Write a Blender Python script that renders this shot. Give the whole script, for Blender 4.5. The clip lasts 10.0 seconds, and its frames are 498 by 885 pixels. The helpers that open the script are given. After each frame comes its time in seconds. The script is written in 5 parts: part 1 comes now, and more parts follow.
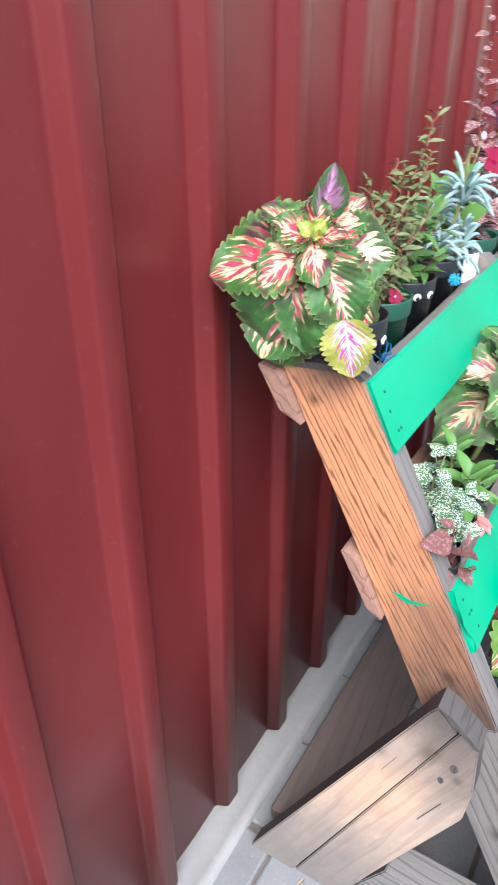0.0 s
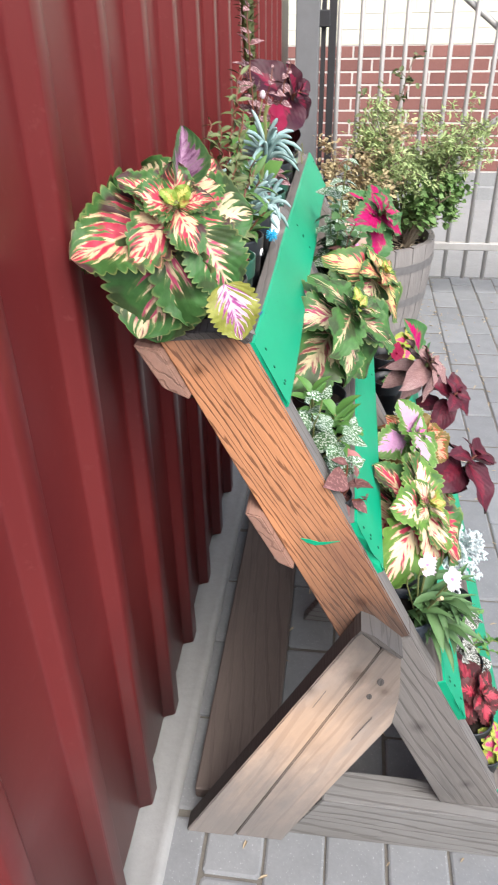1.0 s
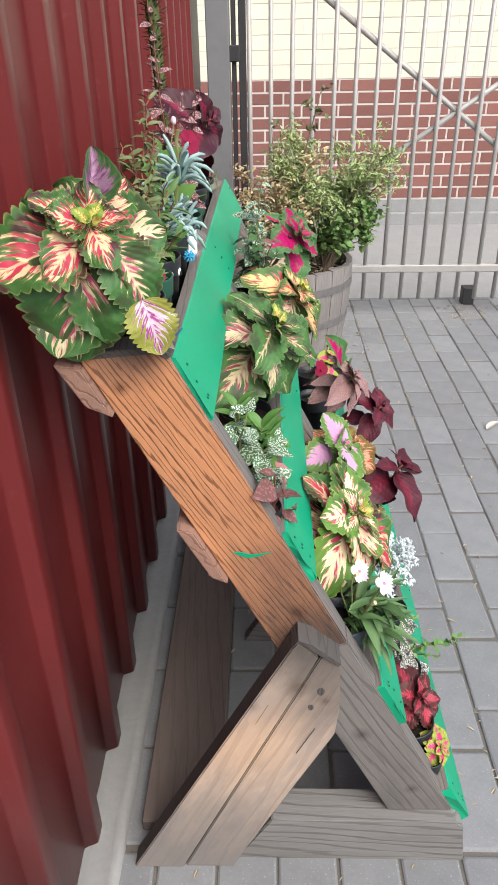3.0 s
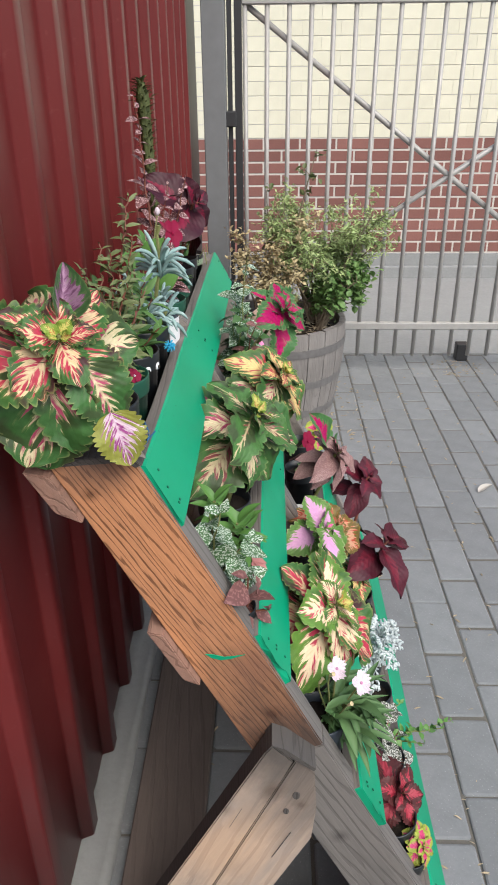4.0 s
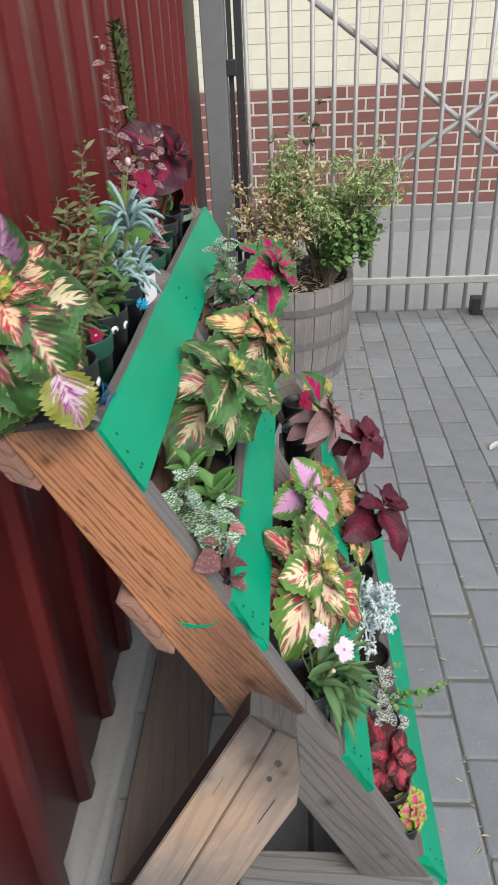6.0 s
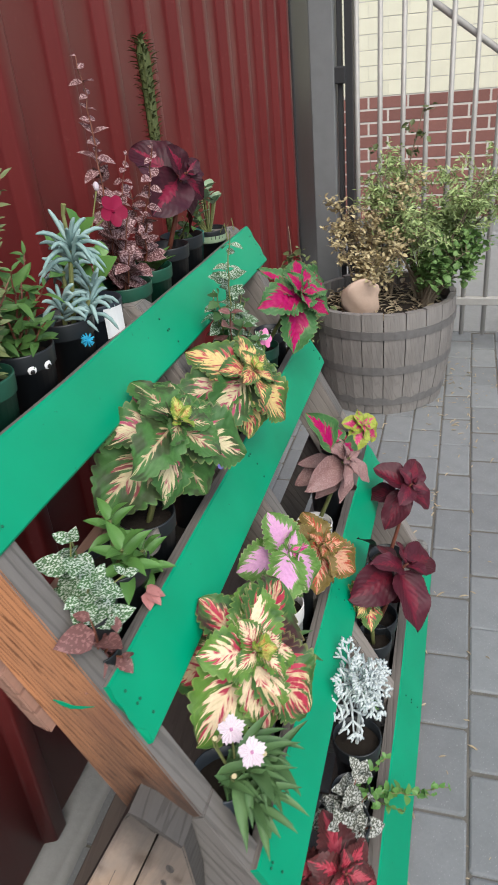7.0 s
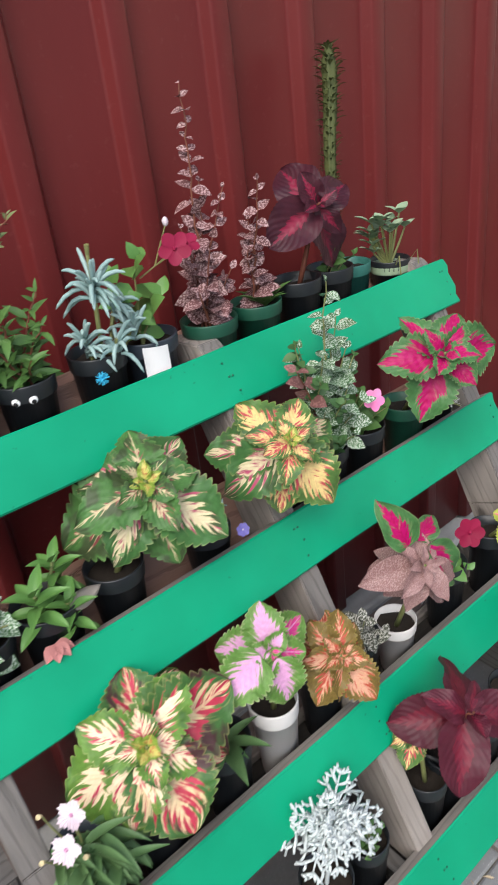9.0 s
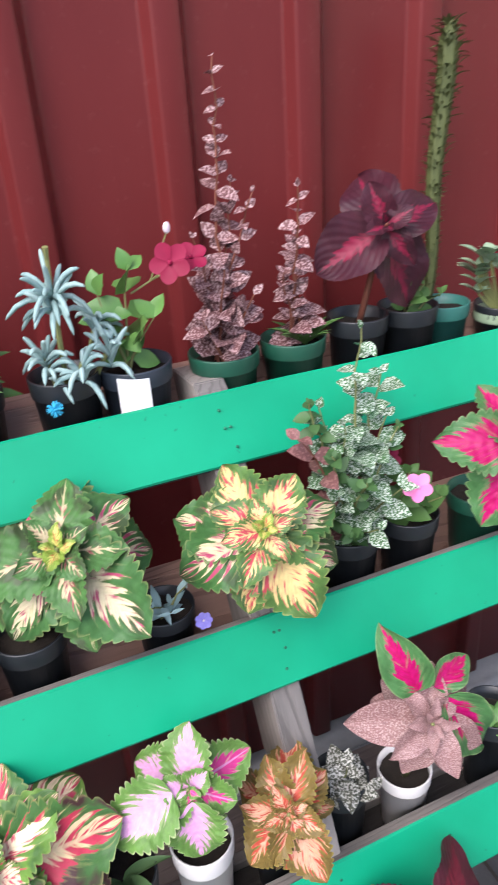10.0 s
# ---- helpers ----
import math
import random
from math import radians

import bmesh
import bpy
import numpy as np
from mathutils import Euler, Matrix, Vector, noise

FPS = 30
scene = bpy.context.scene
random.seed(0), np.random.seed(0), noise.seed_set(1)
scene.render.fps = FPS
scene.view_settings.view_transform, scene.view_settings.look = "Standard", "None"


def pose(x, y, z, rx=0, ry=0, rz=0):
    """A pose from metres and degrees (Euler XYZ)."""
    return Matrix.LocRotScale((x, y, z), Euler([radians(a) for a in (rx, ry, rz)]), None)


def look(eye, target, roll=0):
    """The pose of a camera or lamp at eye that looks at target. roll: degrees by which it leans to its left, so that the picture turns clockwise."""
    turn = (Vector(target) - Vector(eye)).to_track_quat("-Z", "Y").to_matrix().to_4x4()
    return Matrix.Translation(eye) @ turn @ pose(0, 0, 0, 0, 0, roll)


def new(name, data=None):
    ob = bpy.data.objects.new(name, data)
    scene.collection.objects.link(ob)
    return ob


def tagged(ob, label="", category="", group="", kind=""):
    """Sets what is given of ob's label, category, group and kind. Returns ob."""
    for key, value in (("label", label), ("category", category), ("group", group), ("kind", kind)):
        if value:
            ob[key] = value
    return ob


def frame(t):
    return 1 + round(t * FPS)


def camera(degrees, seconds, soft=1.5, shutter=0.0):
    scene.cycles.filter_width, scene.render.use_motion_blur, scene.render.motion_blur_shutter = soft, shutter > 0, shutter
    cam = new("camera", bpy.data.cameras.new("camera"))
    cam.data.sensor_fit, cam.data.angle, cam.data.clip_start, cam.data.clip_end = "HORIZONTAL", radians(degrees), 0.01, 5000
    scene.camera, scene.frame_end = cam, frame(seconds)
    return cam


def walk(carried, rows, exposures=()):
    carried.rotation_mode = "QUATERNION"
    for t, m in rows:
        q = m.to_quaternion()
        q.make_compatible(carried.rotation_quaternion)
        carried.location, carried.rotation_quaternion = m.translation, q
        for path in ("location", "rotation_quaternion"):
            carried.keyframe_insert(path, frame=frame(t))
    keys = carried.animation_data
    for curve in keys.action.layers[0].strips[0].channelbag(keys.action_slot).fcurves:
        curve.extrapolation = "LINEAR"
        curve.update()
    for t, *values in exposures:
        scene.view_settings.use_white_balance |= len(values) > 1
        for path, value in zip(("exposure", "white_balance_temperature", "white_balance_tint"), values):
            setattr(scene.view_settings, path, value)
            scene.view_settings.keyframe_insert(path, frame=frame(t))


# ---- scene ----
cam = camera(38.7, 10.0, soft=1.5, shutter=0.25)
PATH = [
    (0, (0.704, -0.741, 1.422), (-0.191, 0.732, 0.407), -0.2),
    (0.5, (0.576, -0.776, 1.427), (0.099, 0.884, 0.417), -1.7),
    (1, (0.526, -0.795, 1.41), (0.293, 0.878, 0.339), -1.1),
    (1.5, (0.539, -0.803, 1.401), (0.424, 0.86, 0.296), -0.5),
    (2, (0.54, -0.794, 1.399), (0.435, 0.889, 0.323), -0.7),
    (2.2, (0.539, -0.804, 1.39), (0.464, 0.893, 0.334), 0.8),
    (3.3, (0.539, -0.81, 1.403), (0.496, 0.922, 0.404), -1.6),
    (3.5, (0.552, -0.79, 1.419), (0.547, 0.94, 0.415), -0.5),
    (4, (0.577, -0.762, 1.469), (0.521, 1.019, 0.561), -0.5),
    (4.5, (0.579, -0.735, 1.465), (0.398, 1.016, 0.516), -1.2),
    (5, (0.59, -0.698, 1.436), (0.396, 0.994, 0.387), -0.7),
    (5.5, (0.581, -0.712, 1.432), (0.426, 0.994, 0.398), -1.2),
    (6, (0.65, -0.717, 1.442), (0.526, 1.011, 0.443), -2.8),
    (6.2, (0.718, -0.701, 1.445), (0.471, 1.032, 0.478), -4.2),
    (7.3, (0.995, -0.432, 1.423), (0.331, 1.193, 0.466), -3.8),
    (7.5, (1.015, -0.377, 1.426), (0.214, 1.206, 0.504), -2.2),
    (8, (1.091, -0.281, 1.445), (-0.034, 1.064, 0.481), -3.2),
    (8.5, (1.287, -0.182, 1.455), (-0.016, 0.998, 0.503), -4.1),
    (9, (1.332, -0.06, 1.463), (-0.06, 1.025, 0.523), -7.0),
    (9.5, (1.268, 0.169, 1.452), (-0.2, 1.21, 0.579), -3.2),
    (10, (1.256, 0.315, 1.418), (-0.398, 0.975, 0.507), -4.0),
]
walk(cam, [(t, look(eye, target, roll)) for t, eye, target, roll in PATH],
     [(0.0, 1.42, 5750, 9), (0.5, 1.28, 5850, 8), (1.0, 1.12, 6150, 9), (1.5, 0.86, 6250, 9), (2.0, 0.83, 6300, 9), (3.5, 0.7, 6300, 8), (4.5, 0.22, 6100, 6), (5.0, 0.16, 6100, 6), (5.5, 0.36, 6050, 6), (6.0, 0.34, 6100, 6), (7.5, 0.35, 6150, 5), (8.0, 0.56, 6150, 6), (8.5, 0.6, 6100, 7), (9.0, 0.57, 6200, 8), (9.5, 0.89, 6050, 13), (10.0, 1.04, 5950, 15)])

# world and light: bright overcast
world = bpy.data.worlds.new("sky")
scene.world = world
world.use_nodes = True
wn = world.node_tree
bgn = wn.nodes["Background"]
sky = wn.nodes.new("ShaderNodeTexSky")
sky.sky_type = "NISHITA"
sky.sun_disc = False
sky.sun_elevation = radians(51)
sky.sun_rotation = radians(145)
sky.air_density, sky.dust_density, sky.ozone_density = 1.0, 4.0, 1.0
wn.links.new(sky.outputs[0], bgn.inputs[0])
bgn.inputs[1].default_value = 0.15
sunl = bpy.data.lights.new("sun", "SUN")
sunl.energy, sunl.angle, sunl.color = 1.4, radians(55), (1.0, 0.96, 0.9)
sun = new("sun", sunl)
sun.matrix_basis = look((3.9, -5.5, 7.1), (0, 0, 0))


# ---------- helpers ----------
def mesh_of(bm, name):
    me = bpy.data.meshes.new(name)
    bm.to_mesh(me)
    bm.free()
    return me


def smooth(me):
    me.polygons.foreach_set("use_smooth", [True] * len(me.polygons))
    return me


def part(name, data, material, parent, label="", m=None):
    """One mesh object under a thing or part; data is a bmesh or a mesh."""
    me = data if isinstance(data, bpy.types.Mesh) else mesh_of(data, name)
    if not me.materials:
        for mt in (material if isinstance(material, (list, tuple)) else [material]):
            me.materials.append(mt)
    ob = new(name, me)
    ob.parent = parent
    if m is not None:
        ob.matrix_basis = m
    if label:
        ob["label"] = label
    return ob


def thing(name, m, label, category, group="", kind=""):
    ob = new(name)
    ob.empty_display_size = 0.05
    ob.matrix_basis = m
    return tagged(ob, label, category, group, kind)


def solid(name, data, material, label, category="", kind="", group=""):
    me = data if isinstance(data, bpy.types.Mesh) else mesh_of(data, name)
    for mt in (material if isinstance(material, (list, tuple)) else [material]):
        me.materials.append(mt)
    return tagged(new(name, me), label, category, group, kind)


def box(bm, x0, x1, y0, y1, z0, z1, bevel=0.0, m=None):
    vs = [bm.verts.new((x, y, z)) for x in (x0, x1) for y in (y0, y1) for z in (z0, z1)]
    fs = [bm.faces.new([vs[i] for i in f]) for f in
          ((0, 1, 3, 2), (4, 6, 7, 5), (0, 4, 5, 1), (2, 3, 7, 6), (0, 2, 6, 4), (1, 5, 7, 3))]
    if bevel:
        es = list({e for f in fs for e in f.edges})
        r = bmesh.ops.bevel(bm, geom=es, offset=bevel, segments=1, affect="EDGES")
        vs = list({v for f in r["faces"] for v in f.verts} | {v for v in vs if v.is_valid})
    if m is not None:
        for v in vs:
            v.co = m @ v.co
    return vs


def prism(bm, pts, y0, y1, bevel=0.0):
    """A slab with the outline pts (x, z), from y0 to y1."""
    a = [bm.verts.new((x, y0, z)) for x, z in pts]
    b = [bm.verts.new((x, y1, z)) for x, z in pts]
    n = len(pts)
    fs = [bm.faces.new(a), bm.faces.new(b[::-1])]
    for i in range(n):
        fs.append(bm.faces.new((a[i], b[i], b[(i + 1) % n], a[(i + 1) % n])))
    bmesh.ops.recalc_face_normals(bm, faces=fs)
    if bevel:
        bmesh.ops.bevel(bm, geom=list({e for f in fs for e in f.edges}), offset=bevel, segments=2, affect="EDGES")
    bm.normal_update()


def lathe(bm, prof, seg=24):
    """prof: (radius, z) from the bottom outside, round the rim."""
    rings = []
    for r, z in prof:
        rings.append([bm.verts.new((r * math.cos(2 * math.pi * i / seg), r * math.sin(2 * math.pi * i / seg), z)) for i in range(seg)])
    for a, b in zip(rings, rings[1:]):
        for i in range(seg):
            bm.faces.new((a[i], a[(i + 1) % seg], b[(i + 1) % seg], b[i]))
    if prof[0][0] > 0.0001:
        bm.faces.new(rings[0][::-1])
    bm.faces.new(rings[-1])


def tube(bm, pts, radii, seg=6):
    """A tapered tube along pts."""
    pts = [Vector(p) for p in pts]
    rings = []
    for i, p in enumerate(pts):
        d = (pts[min(i + 1, len(pts) - 1)] - pts[max(i - 1, 0)])
        d = d.normalized() if d.length > 1e-6 else Vector((0, 0, 1))
        a = d.orthogonal().normalized()
        if i:
            a = (prev - d * prev.dot(d)).normalized()
        prev = a
        b = d.cross(a)
        r = radii[i] if isinstance(radii, (list, tuple)) else radii
        rings.append([bm.verts.new(p + r * (a * math.cos(2 * math.pi * k / seg) + b * math.sin(2 * math.pi * k / seg))) for k in range(seg)])
    for a, b in zip(rings, rings[1:]):
        for k in range(seg):
            bm.faces.new((a[k], a[(k + 1) % seg], b[(k + 1) % seg], b[k]))
    bm.faces.new(rings[0][::-1])
    bm.faces.new(rings[-1])


# ---------- materials ----------
class Mat:
    """A small builder of node materials."""

    def __init__(self, name, rough=0.6, metal=0.0, spec=0.5):
        self.m = bpy.data.materials.new(name)
        self.m.use_nodes = True
        self.t = self.m.node_tree
        self.b = self.t.nodes["Principled BSDF"]
        self.b.inputs["Roughness"].default_value = rough
        self.b.inputs["Metallic"].default_value = metal
        self.b.inputs["Specular IOR Level"].default_value = spec

    def node(self, kind, **sets):
        n = self.t.nodes.new(kind)
        for k, v in sets.items():
            n.inputs[k.replace("_", " ")].default_value = v
        return n

    def link(self, a, b):
        self.t.links.new(a, b)

    def coord(self, which="Object", scale=(1, 1, 1), loc=(0, 0, 0)):
        c = self.t.nodes.new("ShaderNodeTexCoord")
        mp = self.t.nodes.new("ShaderNodeMapping")
        mp.inputs["Scale"].default_value = scale
        mp.inputs["Location"].default_value = loc
        self.link(c.outputs[which], mp.inputs[0])
        return mp.outputs[0]

    def noise(self, vec, scale=5.0, detail=4.0, rough=0.6, distort=0.0):
        n = self.node("ShaderNodeTexNoise", Scale=scale, Detail=detail, Roughness=rough, Distortion=distort)
        self.link(vec, n.inputs["Vector"])
        return n.outputs["Fac"]

    def ramp(self, fac, stops):
        r = self.t.nodes.new("ShaderNodeValToRGB")
        while len(r.color_ramp.elements) < len(stops):
            r.color_ramp.elements.new(0.5)
        for e, (p, c) in zip(r.color_ramp.elements, stops):
            e.position = p
            e.color = (*c, 1) if len(c) == 3 else c
        self.link(fac, r.inputs[0])
        return r.outputs[0]

    def mix(self, fac, a, b, blend="MIX"):
        n = self.t.nodes.new("ShaderNodeMix")
        n.data_type = "RGBA"
        n.blend_type = blend
        for v, i in ((fac, 0), (a, 6), (b, 7)):
            if isinstance(v, (int, float)):
                n.inputs[i].default_value = v
            elif isinstance(v, tuple):
                n.inputs[i].default_value = (*v, 1)
            else:
                self.link(v, n.inputs[i])
        return n.outputs[2]

    def math(self, op, a, b=0.0, clamp=False):
        n = self.t.nodes.new("ShaderNodeMath")
        n.operation = op
        n.use_clamp = clamp
        for v, i in ((a, 0), (b, 1)):
            if isinstance(v, (int, float)):
                n.inputs[i].default_value = v
            else:
                self.link(v, n.inputs[i])
        return n.outputs[0]

    def random(self):
        return self.t.nodes.new("ShaderNodeObjectInfo").outputs["Random"]

    def color(self, v):
        if isinstance(v, tuple):
            self.b.inputs["Base Color"].default_value = (*v, 1)
        else:
            self.link(v, self.b.inputs["Base Color"])
        return self

    def roughness(self, v):
        self.link(v, self.b.inputs["Roughness"])
        return self

    def bump(self, h, strength=0.3, dist=0.002):
        n = self.node("ShaderNodeBump", Strength=strength, Distance=dist)
        self.link(h, n.inputs["Height"])
        self.link(n.outputs[0], self.b.inputs["Normal"])
        return self


def mat_steel_red():
    k = Mat("red_steel", 0.32, 0.0, 0.22)
    v = k.coord("Object", (1, 1, 0.25))
    n1 = k.noise(v, 6, 5, 0.6)
    n2 = k.noise(k.coord("Object"), 60, 3, 0.6)
    c = k.ramp(n1, [(0.3, (0.116, 0.0165, 0.017)), (0.7, (0.144, 0.0225, 0.0222))])
    dust = k.ramp(n2, [(0.62, (0, 0, 0)), (0.8, (0.25, 0.25, 0.25))])
    k.color(k.mix(dust, c, (0.24, 0.08, 0.075)))
    k.roughness(k.ramp(n1, [(0.2, (0.29,) * 3), (0.8, (0.35,) * 3)]))
    k.bump(k.noise(k.coord("Object"), 14, 2), 0.08, 0.004)
    return k.m


def mat_wood(name, light, dark, rough=0.75, axis=0, grain=60.0, rings=26.0, stain=(0.1, 0.085, 0.075), staining=0.4, lean=0.0, line=0.7, patches=(), knots=()):
    """Sawn softwood: long growth lines along one local axis, with weathering."""
    k = Mat(name, rough, 0.0, 0.25)
    sc = [1.0, 1.0, 1.0]
    sc[axis] = 0.08
    c0 = k.t.nodes.new("ShaderNodeTexCoord")
    r0 = k.t.nodes.new("ShaderNodeMapping")
    r0.inputs["Rotation"].default_value = (0, radians(lean), 0)
    k.link(c0.outputs["Object"], r0.inputs[0])
    m0 = k.t.nodes.new("ShaderNodeMapping")
    m0.inputs["Scale"].default_value = tuple(sc)
    k.link(r0.outputs[0], m0.inputs[0])
    v = m0.outputs[0]
    m1 = k.t.nodes.new("ShaderNodeMapping")
    s1 = [1.0, 1.0, 1.0]
    s1[axis] = 0.35
    m1.inputs["Scale"].default_value = tuple(s1)
    k.link(r0.outputs[0], m1.inputs[0])
    warp = k.noise(v, 9, 3, 0.5)
    wav = k.node("ShaderNodeTexWave", Scale=rings, Distortion=9.0, Detail=4.0)
    wav.bands_direction = "DIAGONAL"
    wav.inputs["Detail Scale"].default_value = 0.8
    k.link(v, wav.inputs["Vector"])
    fine = k.noise(v, grain * 3, 3, 0.7)
    thin = k.ramp(wav.outputs["Fac"], [(0.02, (0, 0, 0)), (0.2, (1, 1, 1))])
    fade = k.ramp(k.noise(v, 5, 3, 0.6), [(0.35, (0, 0, 0)), (0.65, (0.9, 0.9, 0.9))])
    lines = k.math("MAXIMUM", thin, k.math("MULTIPLY", fade, 0.5))
    c = k.mix(k.math("ADD", k.math("MULTIPLY", lines, line), 1.0 - line), dark, light)
    c = k.mix(k.math("MULTIPLY", fine, 0.4), c, dark)
    st = k.ramp(k.noise(m1.outputs[0], 8, 4, 0.65), [(0.45, (0, 0, 0)), (0.75, (1, 1, 1))])
    c = k.mix(k.math("MULTIPLY", st, staining), c, stain)
    c = k.mix(k.math("MULTIPLY", warp, 0.2), c, light)
    kv = k.t.nodes.new("ShaderNodeMapping")
    ks = [1.0, 1.0, 1.0]
    ks[axis] = 0.45
    kv.inputs["Scale"].default_value = tuple(ks)
    k.link(r0.outputs[0], kv.inputs[0])
    vor = k.node("ShaderNodeTexVoronoi", Scale=6.5)
    k.link(kv.outputs[0], vor.inputs["Vector"])
    knot = k.ramp(k.math("ADD", vor.outputs["Distance"], k.math("MULTIPLY", k.math("SUBTRACT", fine, 0.5), 0.08)), [(0.05, (1, 1, 1)), (0.085, (0.25, 0.25, 0.25)), (0.13, (0, 0, 0))])
    c = k.mix(k.math("MULTIPLY", knot, 0.75), c, tuple(x * 0.35 for x in dark))
    grey = k.ramp(k.noise(v, 26, 4, 0.7), [(0.5, (0, 0, 0)), (0.72, (1, 1, 1))])
    c = k.mix(k.math("MULTIPLY", grey, staining * 0.6), c, stain)
    sp = k.t.nodes.new("ShaderNodeSeparateXYZ")
    k.link(c0.outputs["Object"], sp.inputs[0])

    def away(px, pz):
        ex, ez = k.math("SUBTRACT", sp.outputs[0], px), k.math("SUBTRACT", sp.outputs[2], pz)
        return k.math("SQRT", k.math("ADD", k.math("MULTIPLY", ex, ex), k.math("MULTIPLY", ez, ez)))
    rough_edge = k.math("MULTIPLY", k.math("SUBTRACT", k.noise(m1.outputs[0], 22, 5, 0.7), 0.5), 0.9)
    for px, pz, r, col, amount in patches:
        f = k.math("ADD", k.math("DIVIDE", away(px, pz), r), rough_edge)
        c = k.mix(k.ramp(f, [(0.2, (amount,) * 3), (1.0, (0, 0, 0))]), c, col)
    for px, pz, r in knots:
        f = k.math("ADD", k.math("DIVIDE", away(px, pz), r), k.math("MULTIPLY", rough_edge, 1.1))
        c = k.mix(k.ramp(f, [(0.2, (0.6,) * 3), (0.45, (0.3,) * 3), (1.0, (0, 0, 0))]), c, tuple(x * 0.5 for x in dark))
    k.color(c)
    k.bump(k.math("ADD", lines, fine), 0.45, 0.002)
    return k.m


def mat_green():
    k = Mat("green_paint", 0.45, 0.0, 0.3)
    v = k.coord("Object", (1, 0.15, 1))
    n = k.noise(v, 30, 4, 0.6)
    n2 = k.noise(k.coord("Object"), 5, 3, 0.5)
    c = k.ramp(n2, [(0.3, (0.005, 0.27, 0.135)), (0.7, (0.009, 0.34, 0.175))])
    chip = k.ramp(k.noise(k.coord("Object"), 90, 2, 0.5), [(0.74, (0, 0, 0)), (0.76, (1, 1, 1))])
    k.color(k.mix(k.math("MULTIPLY", chip, 0.6), c, (0.01, 0.16, 0.08)))
    k.bump(n, 0.25, 0.001)
    return k.m


def mat_stone(name, a, b, scale=40, rough=0.85, bump=0.3, rnd=0.0, spot=None, stain=0.35):
    k = Mat(name, rough, 0.0, 0.3)
    n = k.noise(k.coord("Object"), scale, 6, 0.7)
    n2 = k.noise(k.coord("Object"), scale * 0.12, 3, 0.6)
    c = k.mix(n, a, b)
    c = k.mix(k.math("MULTIPLY", n2, stain), c, tuple(x * 0.6 for x in a))
    if rnd:
        tint = k.math("MULTIPLY", k.math("SUBTRACT", k.random(), 0.5), rnd)
        h = k.node("ShaderNodeHueSaturation")
        k.link(k.math("ADD", tint, 1.0), h.inputs["Value"])
        k.link(c, h.inputs["Color"])
        c = h.outputs[0]
    if spot:
        sp = k.ramp(k.noise(k.coord("Object"), 220, 2, 0.5), [(0.66, (0, 0, 0)), (0.7, (1, 1, 1))])
        c = k.mix(k.math("MULTIPLY", sp, 0.5), c, spot)
    k.color(c)
    k.bump(n, bump, 0.002)
    return k.m


def mat_plain(name, col, rough=0.5, metal=0.0, var=0.15, scale=40, bump=0.05):
    k = Mat(name, rough, metal, 0.5)
    n = k.noise(k.coord("Object"), scale, 4, 0.6)
    k.color(k.mix(n, tuple(c * (1 - var) for c in col), tuple(min(1, c * (1 + var)) for c in col)))
    k.bump(n, bump, 0.001)
    return k.m


M_RED = mat_steel_red()
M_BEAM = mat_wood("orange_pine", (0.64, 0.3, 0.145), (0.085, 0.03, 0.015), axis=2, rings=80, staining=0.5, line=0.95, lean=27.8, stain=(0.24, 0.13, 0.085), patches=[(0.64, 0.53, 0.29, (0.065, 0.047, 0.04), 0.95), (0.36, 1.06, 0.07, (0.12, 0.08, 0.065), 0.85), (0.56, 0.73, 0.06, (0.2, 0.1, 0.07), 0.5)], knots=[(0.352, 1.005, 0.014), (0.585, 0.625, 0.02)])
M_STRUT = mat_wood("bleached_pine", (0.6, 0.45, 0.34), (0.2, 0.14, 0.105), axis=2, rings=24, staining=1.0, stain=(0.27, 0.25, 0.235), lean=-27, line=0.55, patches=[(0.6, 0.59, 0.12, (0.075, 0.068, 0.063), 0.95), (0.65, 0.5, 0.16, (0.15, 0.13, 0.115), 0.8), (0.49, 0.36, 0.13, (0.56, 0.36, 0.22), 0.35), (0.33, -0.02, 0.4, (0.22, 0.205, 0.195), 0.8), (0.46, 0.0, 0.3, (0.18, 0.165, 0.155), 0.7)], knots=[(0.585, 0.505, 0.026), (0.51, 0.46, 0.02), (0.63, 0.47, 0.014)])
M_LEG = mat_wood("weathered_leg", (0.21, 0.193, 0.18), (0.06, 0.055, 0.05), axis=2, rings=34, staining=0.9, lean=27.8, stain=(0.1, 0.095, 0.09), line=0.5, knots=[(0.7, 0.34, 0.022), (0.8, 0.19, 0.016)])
M_GREY = mat_wood("grey_wood", (0.3, 0.27, 0.245), (0.13, 0.115, 0.1), axis=1, rings=30, stain=(0.08, 0.07, 0.065), line=0.4)
M_GREYX = mat_wood("grey_wood_rail", (0.24, 0.235, 0.225), (0.08, 0.07, 0.065), axis=0, rings=34, stain=(0.1, 0.09, 0.08), line=0.7)
M_GREYZ = mat_wood("grey_wood_post", (0.34, 0.305, 0.275), (0.17, 0.145, 0.13), axis=2, lean=27.8, rings=30, stain=(0.08, 0.07, 0.065), line=0.4)
M_BOARD = mat_wood("brown_board", (0.165, 0.132, 0.115), (0.09, 0.07, 0.062), axis=1, rings=22, stain=(0.06, 0.05, 0.045), line=0.4)
# near-black shelf wood: the shade in the gaps between pots is in the colour
M_SHELF = mat_wood("gap_shade_shelf", (0.05, 0.045, 0.04), (0.02, 0.018, 0.016), axis=1, rings=22, stain=(0.02, 0.018, 0.016), line=0.4)
